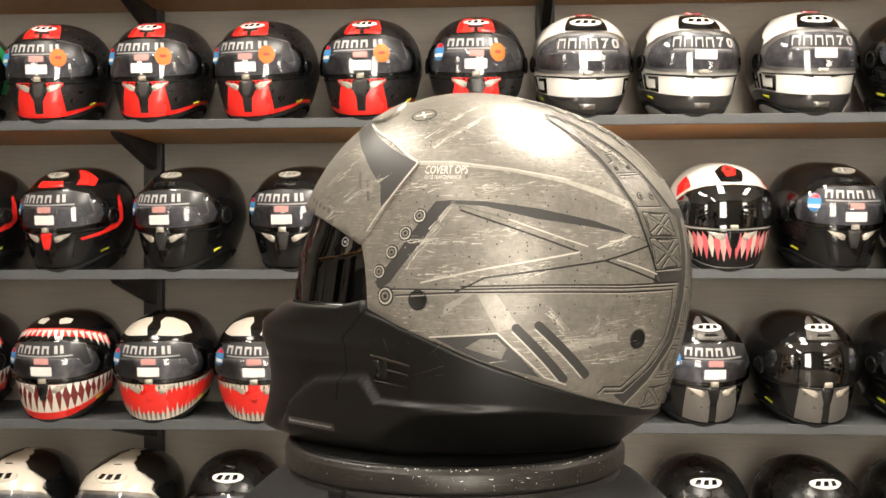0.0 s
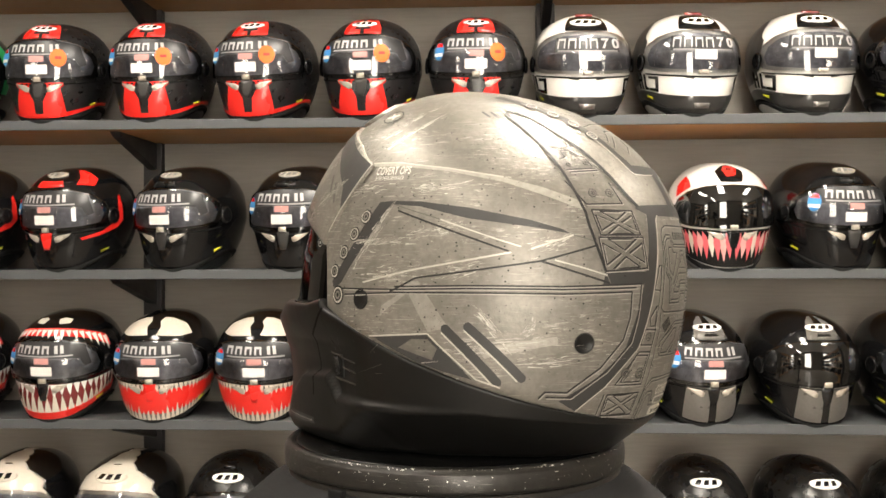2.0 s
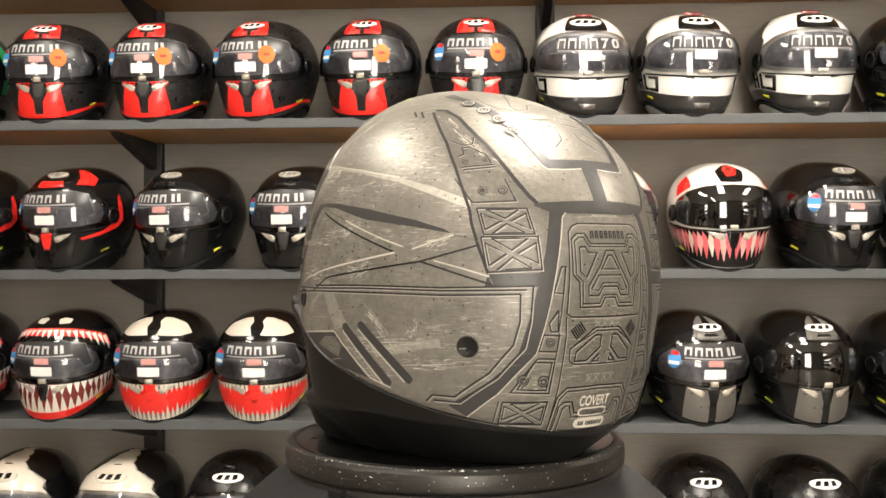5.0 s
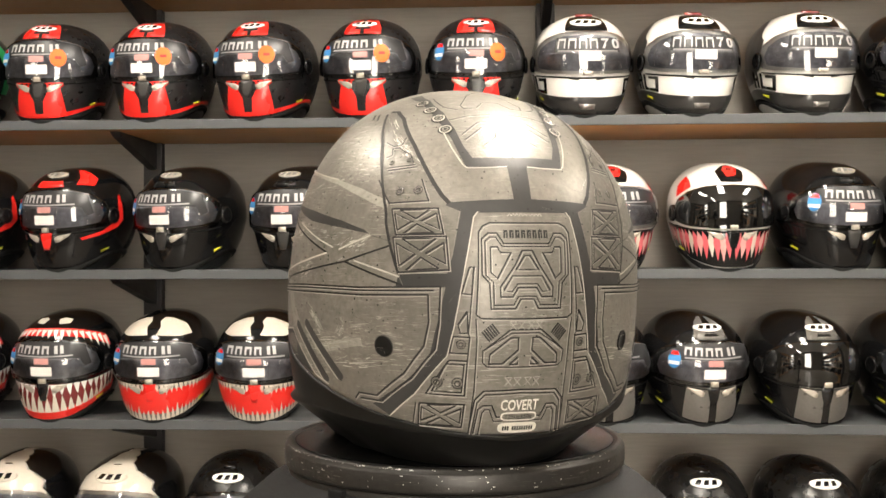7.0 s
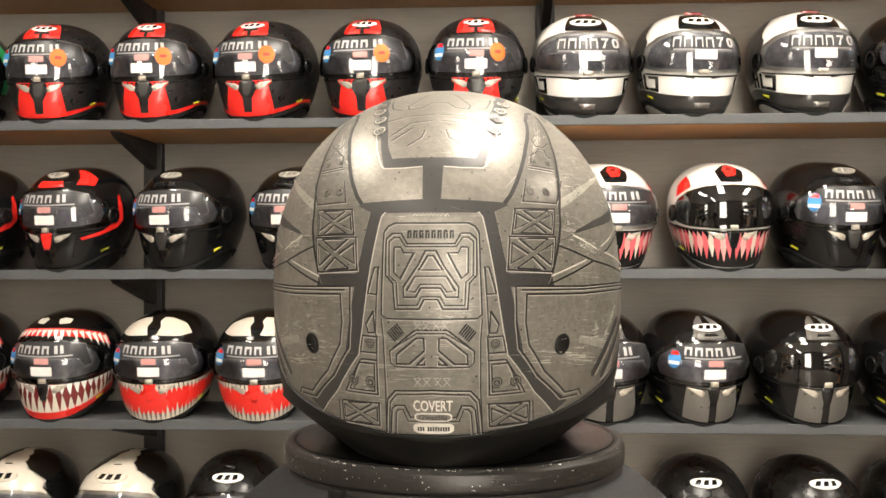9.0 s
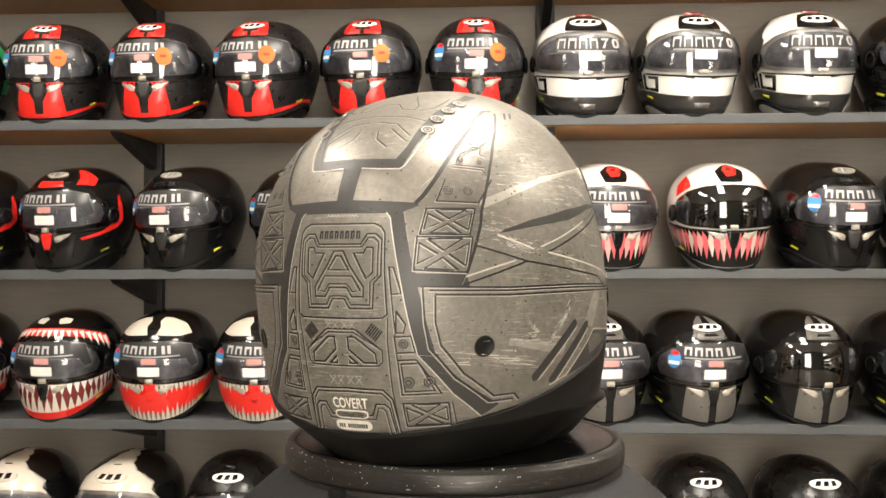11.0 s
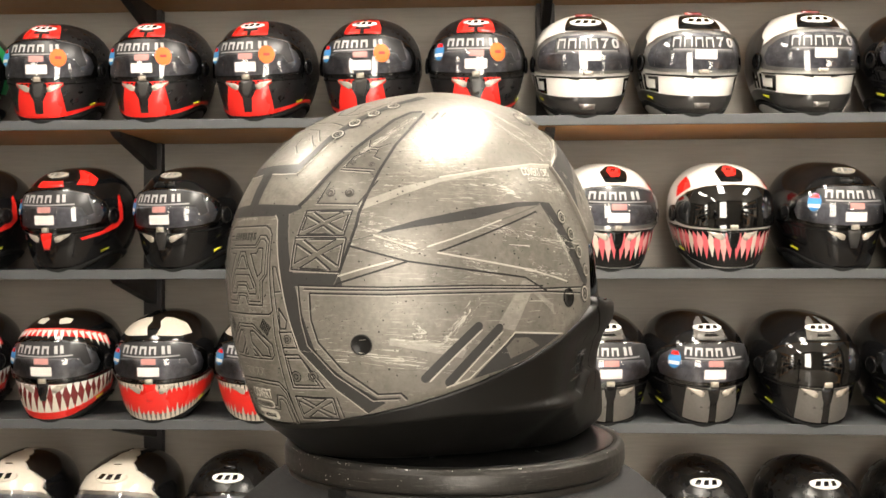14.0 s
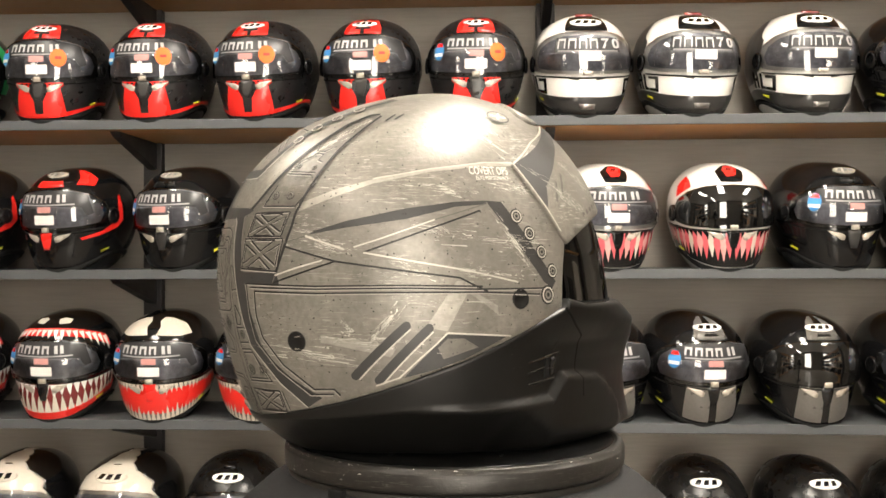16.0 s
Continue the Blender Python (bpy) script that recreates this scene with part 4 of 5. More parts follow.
def lower_body():
    bm = bmesh.new()
    cols = columns()
    grid = []
    for j in range(-1, 46):
        line = []
        for a in cols:
            ab = min(a, 360 - a)
            e = edge_at(a)
            top = SHELL.at(a, e).z if ab > 54 else -0.0335 + 0.0045 * max(0.0, (ab - 46) / 8)
            if ab > 54:
                top -= 0.0005
            z = top + (-0.1335 - top) * max(j, 0) / 45
            r = body_girth(a, z)
            if j == -1:
                r -= 0.012
            elif j == 0:
                r -= 0.0012
            elif j == 45:
                r -= 0.004
            line.append(bm.verts.new((MID_X + r * math.cos(radians(a)), r * math.sin(radians(a)), z - (0.0006 if j == -1 else 0))))
        grid.append(line)
    for a, b in zip(grid, grid[1:]):
        for i in range(len(cols)):
            k = (i + 1) % len(cols)
            bm.faces.new((b[i], b[k], a[k], a[i]))
    bm.faces.new(grid[-1][::-1])
    bmesh.ops.recalc_face_normals(bm, faces=bm.faces)
    return bm


hero = thing("painted_helmet", "worn grey military-style motorcycle helmet with matte black chin on turntable", "helmet")
part("shell", painted_shell(), M_SHELL, hero, "scratched grey painted shell")
part("lower_body", lower_body(), M_BODY, hero, "matte black chin bar and skirt")
part("lining", shell_mesh(Skin((MID_X, 0, 0), lambda d: shell_reach(d) * 0.93), -24, 48, 24, -0.06), M_INSIDE, hero, "dark inner lining")


def on(name, outline, material, off=0.0004, label="", depth=0.0, step=3.0, sides=2, skin=None):
    for s in range(sides):
        part(name, sheet(skin or SHELL, outline if s == 0 else flip(outline), off, step, depth), material, hero, label)


# the fixed peak over the eyes, with its dark wedge and slots
PEAK = [(0, 14.0), (19.2, 12.7), (31.1, 10.5), (39.2, 7.9), (44.9, 5.6), (49.8, 3.2), (52.5, 5.8), (56.6, 13.4), (60.3, 18.8), (67.0, 29.0), (52.1, 36.9), (28.3, 43.7), (0, 45.5)]
part("peak", sheet(SHELL, PEAK + flip(PEAK)[-2:0:-1], 0.0016, 3.0, 0.0022), M_SHELL, hero, "scratched grey painted peak")
on("peak_wedge", [(20.6, 40.6), (21.7, 43.8), (28.3, 43.7), (67, 29), (60.3, 18.8), (56.3, 14.6), (54.2, 21.6), (41.5, 31), (30.4, 37.2)], M_BAND, 0.0022, "dark grey painted wedge")
for s in (1, -1):
    part("peak_slot", ribbon(SHELL, [(s * a, e) for a, e in [(42.9, 25.5), (46.1, 19.6), (47.8, 23), (50.8, 16.4)][:2]], 0.0024, 0.0021), M_SOFT, hero)
    part("peak_slot", ribbon(SHELL, [(s * a, e) for a, e in [(42.9, 25.5), (46.1, 19.6), (47.8, 23), (50.8, 16.4)][2:]], 0.0024, 0.0021), M_SOFT, hero)
    pb = [ribbon(SHELL, [(s * (21 + 3.0 * k), 16.2 - 0.75 * k), (s * (22.6 + 3.0 * k), 15.6 - 0.75 * k)], 0.0030, 0.0022) for k in range(6)]
    part("peak_print", merged(pb), M_SOFT, hero, "faint printed bars")
BROW = [(0, 46.5), (14, 46.3), (26, 45), (34, 46), (38, 50), (30, 56), (14, 59), (0, 60)]
part("brow_vent", sheet(SHELL, BROW + flip(BROW)[-2:0:-1], 0.0022, 3.0, 0.003), M_SHELL, hero, "raised grey brow vent")
part("vent_mouth", sheet(SHELL, [(-20, 46.8), (20, 46.8), (16, 49.5), (-16, 49.5)], 0.0026, 3.0), M_BAND, hero, "dark vent opening")

# smoked visor between peak and chin
PANE = [(0, -34), (30, -34), (58, -33), (58, 0), (53, 12), (46, 19), (39, 24), (31, 31), (19, 37), (0, 39)]
part("visor", sheet(GLASS, PANE + flip(PANE)[-2:0:-1], 0.0, 5.0), M_PVISOR, hero, "smoke-tinted visor")
part("visor_frame", merged([ribbon(GLASS, [(-57, -33.5), (0, -33.5), (57, -33.5)], 0.003, 0.0006)]), M_RUBBER, hero, "black visor edge")
part("visor_stamp", merged([ring(GLASS, 41, 9, 0.0026, 0.0031, 0.0005), ring(GLASS, 41, 9, 0.0, 0.0010, 0.0005)]), M_PRINT, hero, "small pale approval mark")
for s in (1, -1):
    part("visor_tab", sheet(GLASS, [(s * 30, -33), (s * 46, -33), (s * 40, -36), (s * 35, -41), (s * 31, -40)], 0.006, 3, 0.002), M_GLOSS, hero, "glossy pull tab")

# painted bands and plates
on("dark_band", [(162.2, 12.7), (163.7, 11.1), (161.8, 0.3), (160.4, -4.6), (147.3, -4.8), (146.3, -8.3), (159.9, -8), (158.1, -15.4), (155, -26.1), (146, -33.1), (135.6, -38.3), (141.3, -40.6), (150.4, -34.5), (160.1, -24.6), (161.9, -18), (163.1, -12.3), (164.1, -6.7), (165.4, 0.3), (166.5, 7.4), (167, 9.5), (168.1, 10.6)], M_BAND, 0.0005, "dark grey painted band")
on("dark_bar", [(159.7, 12.8), (160.2, 13.6), (177.6, 14.2), (177.1, 23.7), (180, 23.7), (180, 10.6), (168.1, 10.6), (164.2, 10.8)], M_BAND, 0.0006, "dark grey painted band")
on("crown_band", [(180, 23.5)] + [(165.4, 23.5), (160.1, 35.5), (155.7, 42.1), (147, 52.7), (133.8, 61.2), (115.2, 66.5), (121.9, 69.6), (141.7, 61.6), (154.9, 50.1), (161.3, 39.5), (164.4, 31.7), (167.2, 27)] + [(180, 27)], M_BAND, 0.0006, "dark grey painted band")
on("girder_panel", [(121.3, 52.1), (127.2, 44.7), (133.4, 35.3), (137.8, 25.3), (140.5, 17.8), (142.5, 11.9)] + [(143.0, 8.3), (144.9, 1.9), (147.3, -4.8), (160.4, -4.4), (161.8, 1.0), (163.3, 11.1)] + [(122.3, 53.3), (128.1, 52.8), (136.2, 47.6), (142.1, 40.2), (147.7, 33), (152.3, 25.7), (155.7, 20), (158.6, 15.6), (160.7, 13.3)][::-1], M_GIRD, 0.0003, "darker grey girder panel")
on("smooth_plate", [(122.3, 53.3), (128.1, 52.8), (136.2, 47.6), (142.1, 40.2), (147.7, 33), (152.3, 25.7), (155.7, 20), (158.6, 15.6), (160.7, 13.3)] + [(160.4, 13.7), (177.5, 14.4), (177.0, 23.4), (165.5, 23.3)] + [(164.3, 24.6), (161.1, 30.2), (157.3, 37.8), (150.9, 47.3), (139.8, 57.4), (127.6, 59.9)], M_PLATE, 0.0003, "smooth grey plate")
on("light_crease", [(66.8, 29.9), (79.2, 29.9), (99.5, 27.3), (118.7, 23.6), (130.2, 20.2), (142.4, 15.1), (143.1, 12.2), (129.6, 17.9), (118.4, 22.2), (99.5, 26.5), (79.4, 28.8), (67.1, 28.9)], M_CREASE, 0.0003, "pale painted crease")
# Three paler wedges low on each flank.
on("pale_streak", [(87.5, -7.6), (92.8, -7.6), (101.6, -19.8), (99.6, -20.8), (95.6, -21.4)], M_STREAK, 0.0003, "pale streak")
on("pale_streak", [(92.4, -8.8), (91.0, -8.8), (80.0, -14.6), (79.6, -17.2)], M_STREAK, 0.00032, "pale streak")
on("pale_streak", [(110.5, -25.6), (133.8, -22.2), (134.0, -24.2), (112.5, -28.2)], M_STREAK, 0.0003, "pale streak")
on("brow_band", [(75.7, 16.6), (81.6, 16.9), (72, 3.7), (62.2, -8), (58.6, -9.9), (56.8, -7.9), (63.5, -0.2)], M_BAND, 0.0004, "dark grey painted band")
on("side_strip", [(81.6, 16.9), (92.1, 16.4), (108, 14.1), (125.9, 10.1), (135.4, 7.1), (137.3, 5.9), (125.6, 8.1), (107.8, 10.8), (92.1, 14.8), (81.2, 15.8)], M_BAND, 0.0004, "dark grey painted strip")
on("lower_notch", [(76.9, -22.8), (95.6, -22.2), (98.9, -25.1), (108.6, -33.3), (98.9, -31.1), (90.6, -28.6)], M_BAND, 0.0004, "dark grey painted notch")
on("notch_plate", [(86.1, -25.4), (90.6, -23.2), (95.6, -23.3), (98.4, -25.7), (96.7, -28.5)], M_GIRD, 0.0007, "grey plate in the notch")

# vent slots, plugs and rivets
for s in (1, -1):
    for a, b in ([(101.1, -20.6), (116.2, -33.9)], [(107.8, -20), (123.5, -32.8)]):
        p, q = (s * a[0], a[1]), (s * b[0], b[1])
        slot = merged([ribbon(SHELL, [p, q], 0.0056, 0.0010), ring(SHELL, *p, 0, 0.0028, 0.00095), ring(SHELL, *q, 0, 0.0028, 0.00095)])
        part("vent_slot", slot, M_BAND, hero, "dark slanted vent slot")
        # Paler line along one long side of the slot.
        part("slot_edge", ribbon(SHELL, [(p[0] - s * 1.25, p[1] - 0.9), (q[0] - s * 1.25, q[1] - 0.9)], 0.0009, 0.0012), M_HIGH, hero, "bare edge")
    for a, e in [(71.9, -12.8), (141.8, -23.7)]:
        part("plug", dome(SHELL, s * a, e, 0.0063, 0.0009, 0.0002, ((1.06, 0), (1.0, 1.0), (0.9, 0.8), (0.8, 0.35), (0.0, 0.3)), 28), M_BODY, hero, "black round plug")
        part("plug_rim", ring(SHELL, s * a, e, 0.0064, 0.0070, 0.0006), M_SOFT, hero)
    for k, (a, e) in enumerate([(70.9, 11.9), (66.6, 6.5), (62.4, 0.8), (58.4, -4.9), (61.1, -11.8)] + [(139.3, 57.9), (147.9, 51.8), (154, 45.6), (157.8, 39.2)]):
        r = 0.0058 if k == 4 else 0.0045
        part("rivet", dome(SHELL, s * a, e, r * 0.9, 0.0006, 0.0005, ((1, 0), (0.94, 1), (0.8, 1), (0.72, 0.35), (0.55, 0.35), (0.48, 1.1), (0.3, 1.1), (0.2, 0.5), (0, 0.5)), 24), M_PLATE, hero, "ringed rivet")
        part("rivet_ring", merged([ring(SHELL, s * a, e, r * 0.90, r * 1.10, 0.0009), ring(SHELL, s * a, e, r * 0.50, r * 0.66, 0.0014), ring(SHELL, s * a, e, 0, r * 0.24, 0.0014)]), M_LINE, hero, "dark rings")
        # Pale ring drawn as the highlight on the rivet's rim.
        part("rivet_edge", ring(SHELL, s * a, e, r * 0.76, r * 0.90, 0.0014), M_HIGH, hero, "pale ring drawn as rim highlight")
    for a, e in [(157, -31.1), (162.7, -31.1)] + [(163.7, -21.7)] + [(152.5, 20.8), (155.1, 14.2), (143.2, 14.2), (137.9, 21.7), (146, 17.6), (151.7, 17.5)][4:] + [(140.8, 27.4), (147.1, 27.8)]:
        r = 0.0032 if a > 155 and e < -24 else 0.0025 if e < 25 else 0.0017
        part("rivet", dome(SHELL, s * a, e, r, 0.0006, 0.0004, ((1, 0), (0.9, 1), (0.6, 1), (0.5, 0.3), (0, 0.4)), 20), M_GIRD, hero, "small ringed rivet")
        part("rivet_ring", merged([ring(SHELL, s * a, e, r * 0.95, r * 1.15, 0.0006), ring(SHELL, s * a, e, r * 0.4, r * 0.6, 0.0011)]), M_LINE, hero)

# printed relief lines: dark grooves, drawn shades and lit edges, mirrored on both sides
DARK, SOFT, PALE, EDGE_LINES = [], [], [], []


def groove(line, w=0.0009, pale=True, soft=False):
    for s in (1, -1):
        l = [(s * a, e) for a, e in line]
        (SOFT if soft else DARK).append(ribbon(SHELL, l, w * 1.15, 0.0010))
        # Pale line beside the groove: its lit edge, drawn for relief.
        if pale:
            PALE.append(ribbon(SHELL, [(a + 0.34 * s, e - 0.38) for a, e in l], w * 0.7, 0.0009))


# Pale edge lines; on the girder bars they stand for lit sides.
def bare(line, w=0.0010):
    for s in (1, -1):
        EDGE_LINES.append(ribbon(SHELL, [(s * a, e) for a, e in line], w, 0.0026 if line[0][0] < 68 and line[0][1] > 20 and line[-1][0] < 70 else 0.0011))


def faint(line):
    for s in (1, -1):
        PALE.append(ribbon(SHELL, [(s * a, e) for a, e in line], 0.0004, 0.0011))


def shut(line):
    return line + line[:1]


def lerp(p, q, t):
    return (p[0] + (q[0] - p[0]) * t, p[1] + (q[1] - p[1]) * t)


def crossed(q):
    """An X-braced bay: four little framed triangles between the corners of a quad."""
    mid = lerp(lerp(q[0], q[2], 0.5), lerp(q[1], q[3], 0.5), 0.5)
    groove(shut(q), 0.0009)
    for i in range(4):
        a, b = q[i], q[(i + 1) % 4]
        c = lerp(lerp(a, b, 0.5), mid, 0.12)
        tri = [lerp(c, lerp(a, c, 0.28), 1), lerp(c, lerp(b, c, 0.28), 1), lerp(mid, c, 0.26)]
        tri = [lerp(lerp(a, mid, 0.12), b, 0.13), lerp(lerp(b, mid, 0.12), a, 0.13), lerp(mid, lerp(a, b, 0.5), 0.2)]
        groove(shut(tri), 0.0008)


for nm in ([(180, 7.8), (170.8, 7.9), (169.1, 7.1), (168.1, 5.6), (168, -3.9), (167.5, -14.4), (168.7, -15.3), (180, -15.3)], [(180, 2.7), (174.2, 2.7), (172.6, 5.3), (170.3, 5.3), (168.8, 3.9), (168.9, -4.9), (170.7, -6.9), (171.1, -13), (177.1, -12.9), (178.3, -10.6), (180, -10.6)], [(180, 1), (178.7, 1), (176.9, -2.5), (173.3, -7.7), (173.4, -10.1), (176.3, -10.1), (177.6, -7.9), (180, -7.9)], [(180, -0.2), (179.3, -0.2), (177.1, -3.6), (180, -3.6)], [(170.9, 1.9), (172.6, 1.9), (173.4, 0.5), (175.9, 0.5), (172.6, -5.7), (171, -4.3), (170.9, 1.9)], [(180, -17.9), (176, -17.9), (170.2, -22.3)], [(176.2, -19.8), (178.1, -19.8), (178.2, -22.7), (174.2, -26), (170.8, -26.1), (171, -23.8), (176.2, -19.8)], [(176, -26.2), (178.2, -24.4), (178.2, -26.1), (176, -26.2)], [(180, -32.2), (169.7, -32.6), (167.3, -34.8), (165.6, -42.8)], [(176.4, -38.7), (173.6, -38.8), (172.1, -36), (169.6, -36.1), (168.3, -37), (167, -42.9)]):
    groove(nm, 0.0008)
for nm in ([(180, 2), (173.8, 2), (172.2, 4.3), (170.8, 4.3), (169.6, 3.3), (169.8, -5), (171.6, -6.6), (171.8, -12.1), (176.6, -12), (177.7, -10), (180, -9.9)], [(180, -5.1), (176.2, -5.1), (174.1, -8.6), (176.1, -8.9), (177.5, -7), (180, -7)], [(180, -18.7), (176.3, -18.7), (169.2, -23), (169.2, -25.8), (170.3, -26.8), (180, -26.8)], [(180, -33), (170, -33.5), (168, -35.4), (166.5, -42.9)], [(175.5, -39.7), (172.8, -39.8), (171.5, -37), (170.2, -37), (169.4, -37.8), (168.5, -42.9)], [(167.4, -15.3), (167.7, -20.4), (167.4, -27.3), (167.1, -32.7), (165.6, -42.8)], [(166.9, -2.8), (166.4, -9.5), (165.6, -19.1), (166, -19.8), (164.5, -32.9)], [(150.5, -36.4), (149, -41.3)]):
    groove(nm, 0.0006)
for nm in ([(165.8, -3), (166.9, -3), (166.4, -9.6), (163.9, -9.4)], [(165.3, -13.6), (165.5, -18.9), (163.6, -19), (163, -16.9), (165.3, -13.6)], [(161.7, -19.8), (165.9, -19.9), (165.5, -23.8), (160.7, -23.8)], [(160.5, -25.6), (165.3, -25.6), (164.6, -33.9), (153.7, -34.1)], [(159.8, -26.5), (164.5, -26.5), (163.7, -33.2), (155.5, -33.3)]):
    groove(shut(nm), 0.0008)
bays = [(144.4, 12.5), (157.8, 12), (159.4, 5.2), (146.3, 5.3), (145.5, 4.7), (160.1, 4.6), (160.9, -3.7), (147.1, -4.5)]
crossed(bays[:4]), crossed(bays[4:]), crossed([(151.6, -36.5), (164.5, -36), (163.6, -41.5), (150.6, -41.6)])
groove([(152.5, 20.8), (155.1, 14.2), (143.2, 14.2), (137.9, 21.7), (146, 17.6), (151.7, 17.5)][:4], 0.0008)
for nm in ([(139.4, 25.4), (149.7, 25.7)], [(140.3, 24.5), (150.3, 24.9)], [(138.1, 29.3), (140.3, 30.1), (139.4, 32.6), (142.2, 32.7), (144.8, 30.8), (147.2, 29.7), (149, 26.2)], [(135.3, 35.7), (139.5, 33.5), (142.9, 33.9), (143.3, 36.9)]):
    groove(nm, 0.0007)
hq = [(168.9, -18.4), (171.3, -16.5), (173.2, -18.8), (170.9, -20.8)]
for k in range(6):
    groove([lerp(hq[0], hq[1], k / 5), lerp(hq[3], hq[2], k / 5)], 0.0009, False)
groove([(122.3, 53.3), (128.1, 52.8), (136.2, 47.6), (142.1, 40.2), (147.7, 33), (152.3, 25.7), (155.7, 20), (158.6, 15.6), (160.7, 13.3)], 0.0022, False), groove([(121.3, 52.1), (127.2, 44.7), (133.4, 35.3), (137.8, 25.3), (140.5, 17.8), (142.5, 11.9)] + [(143.0, 8.3), (144.9, 1.9), (147.3, -4.8)], 0.0016, False)
groove([(109.3, 52.8), (113.7, 49.4)], 0.0014, False), groove([(113.8, 52.7), (118.2, 48.6)], 0.0014, False)
# Girder bars: dark lines drawn as their shadow sides.
for nm in ([(84.1, 13.6), (99.1, 8.4), (120.4, 0.7)], [(83.2, -10.7), (87.4, -8.9), (91.9, -6.7), (107.3, -4.8), (128.6, -1.8), (145.2, 2.6)], [(128.6, -1.8), (138.5, -4.8), (148.6, -7.8)]):
    groove(nm, 0.0010, False)
for nm in ([(72.7, -8.1), (90.7, -4.4), (107.3, -1.6), (120.4, 0.7)][1:], [(81.7, 15.8), (99.1, 10.6), (116.2, 4.5), (123.2, 2.3)], [(126, 1.6), (131.9, 3.5), (138.2, 5.4), (145.4, 3.4)], [(132.5, -1.5), (140.6, -3.6), (147.6, -5.6), (148.6, -7.8)]):
    groove(nm, 0.0006, False, True)
for nm in ([(84.9, -9.2), (107.3, -8.8), (134.4, -8.8), (158.7, -7.8)], [(62.7, -9.9), (85.7, -10), (107.3, -9.6), (134.4, -9.6), (157, -8.8)], [(64.3, -11.6), (85.7, -10.8), (107.3, -10.8), (134.5, -10.8), (155.5, -9.9)]):
    groove(nm, 0.0009)
for nm in ([(158.7, -7.8), (158.2, -16.7), (157, -23), (149.9, -30.6), (139.1, -37.3), (131.1, -37.3)], [(155.5, -9.9), (155.5, -16.7), (154, -22.5), (147.6, -29.8), (137.7, -36.1), (130.8, -36.1), (128.9, -37.6)]):
    groove(nm, 0.0010)
for nm in ([(180, 72.7), (175.5, 71.2), (167.5, 66.7), (163, 54.5), (165, 51.6), (171.2, 52.2), (175.3, 57.1), (180, 57.4)], [(158.7, 44.2), (166.3, 46.3), (179.4, 47.3)], [(164, 36.3), (169.9, 42.2), (178.4, 43.3)], [(165, 33.9), (171.3, 39.5)], [(171.1, 31.4), (175.4, 34.8), (176.2, 38.3)], [(143, 62.7), (154.9, 53.2), (162, 51)]):
    groove(nm, 0.0008)
bare([(164.3, 24.6), (161.1, 30.2), (157.3, 37.8), (150.9, 47.3), (139.8, 57.4), (127.6, 59.9)][2::-1] + [(165.6, 23.5), (171.5, 23.4), (177.0, 23.7)], 0.0008), bare([(168.1, 10.8), (167, 9.5), (165.4, 0.3), (164.1, -6.7), (163.1, -12.3), (161.9, -18), (160.1, -24.6), (150.4, -34.5), (141.3, -40.6)], 0.0007)
bare([(28.3, 43.7), (52.1, 36.9), (67, 29.2)], 0.0012), bare([(67, 29.2), (60.3, 18.8), (56.6, 13.4), (50.7, 3.4)][:3] + [(52.6, 7.0)], 0.0010), bare([(75.5, -22.6), (95.6, -21.8), (98.9, -24.7), (109.9, -33.2), (117.1, -35.2)], 0.0010)
# Girder bars: pale lines drawn as their lit sides.
bare([(81.7, 15.8), (99.1, 10.6), (116.2, 4.5), (123.2, 2.3)][1:], 0.0009), bare([(72.7, -8.1), (90.7, -4.4), (107.3, -1.6), (120.4, 0.7)], 0.0011), bare([(126, 1.6), (131.9, 3.5), (138.2, 5.4), (145.4, 3.4)][:3], 0.0011), bare([(132.5, -1.5), (140.6, -3.6), (147.6, -5.6), (148.6, -7.8)][:3], 0.0010)
bare([(66.8, 29.9), (79.2, 29.9), (99.5, 27.3), (118.7, 23.6), (130.2, 20.2), (142.4, 15.1), (143.1, 12.2), (129.6, 17.9), (118.4, 22.2), (99.5, 26.5), (79.4, 28.8), (67.1, 28.9)][:4], 0.0010)
for box_ in ([(175.8, -15.9), (180, -17.9)], [(175.2, -29.3), (180, -31.3)]):
    (a0, e1), (a1, e0) = box_
    for k in range(2):
        p, q = a0 + (a1 - a0) * k / 2, a0 + (a1 - a0) * (k + 0.8) / 2
        faint([(p, e0), (q, e1)]), faint([(p, e1), (q, e0)]), faint([(p, e1), (q, e1)])
for k in range(5):
    a = 175.5 + k * 1.0
    bare([(a, 9.6), (a + 0.5, 10.3), (a + 1.0, 9.6)], 0.0004)
M_PALE = mat("pale_print_lit_edge", (0.37, 0.348, 0.31), 0.45, vary=0.2, scale=90, bump=0.0)
for nm, bms, m_, lab in (("dark_linework", DARK, M_LINE, "dark engraved lines, some drawn as shadow sides"), ("soft_linework", SOFT, M_SOFT, "faint shade lines"), ("pale_linework", PALE, M_PALE, "pale printed lines and lit groove edges"), ("bare_edges", EDGE_LINES, M_HIGH, "pale edge lines, some drawn as lit sides")):
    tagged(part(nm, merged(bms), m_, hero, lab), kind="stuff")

# scuffs: bundles of thin bare scratches, denser along the crown and the flanks
rng = random.Random(11)
scuffs = []
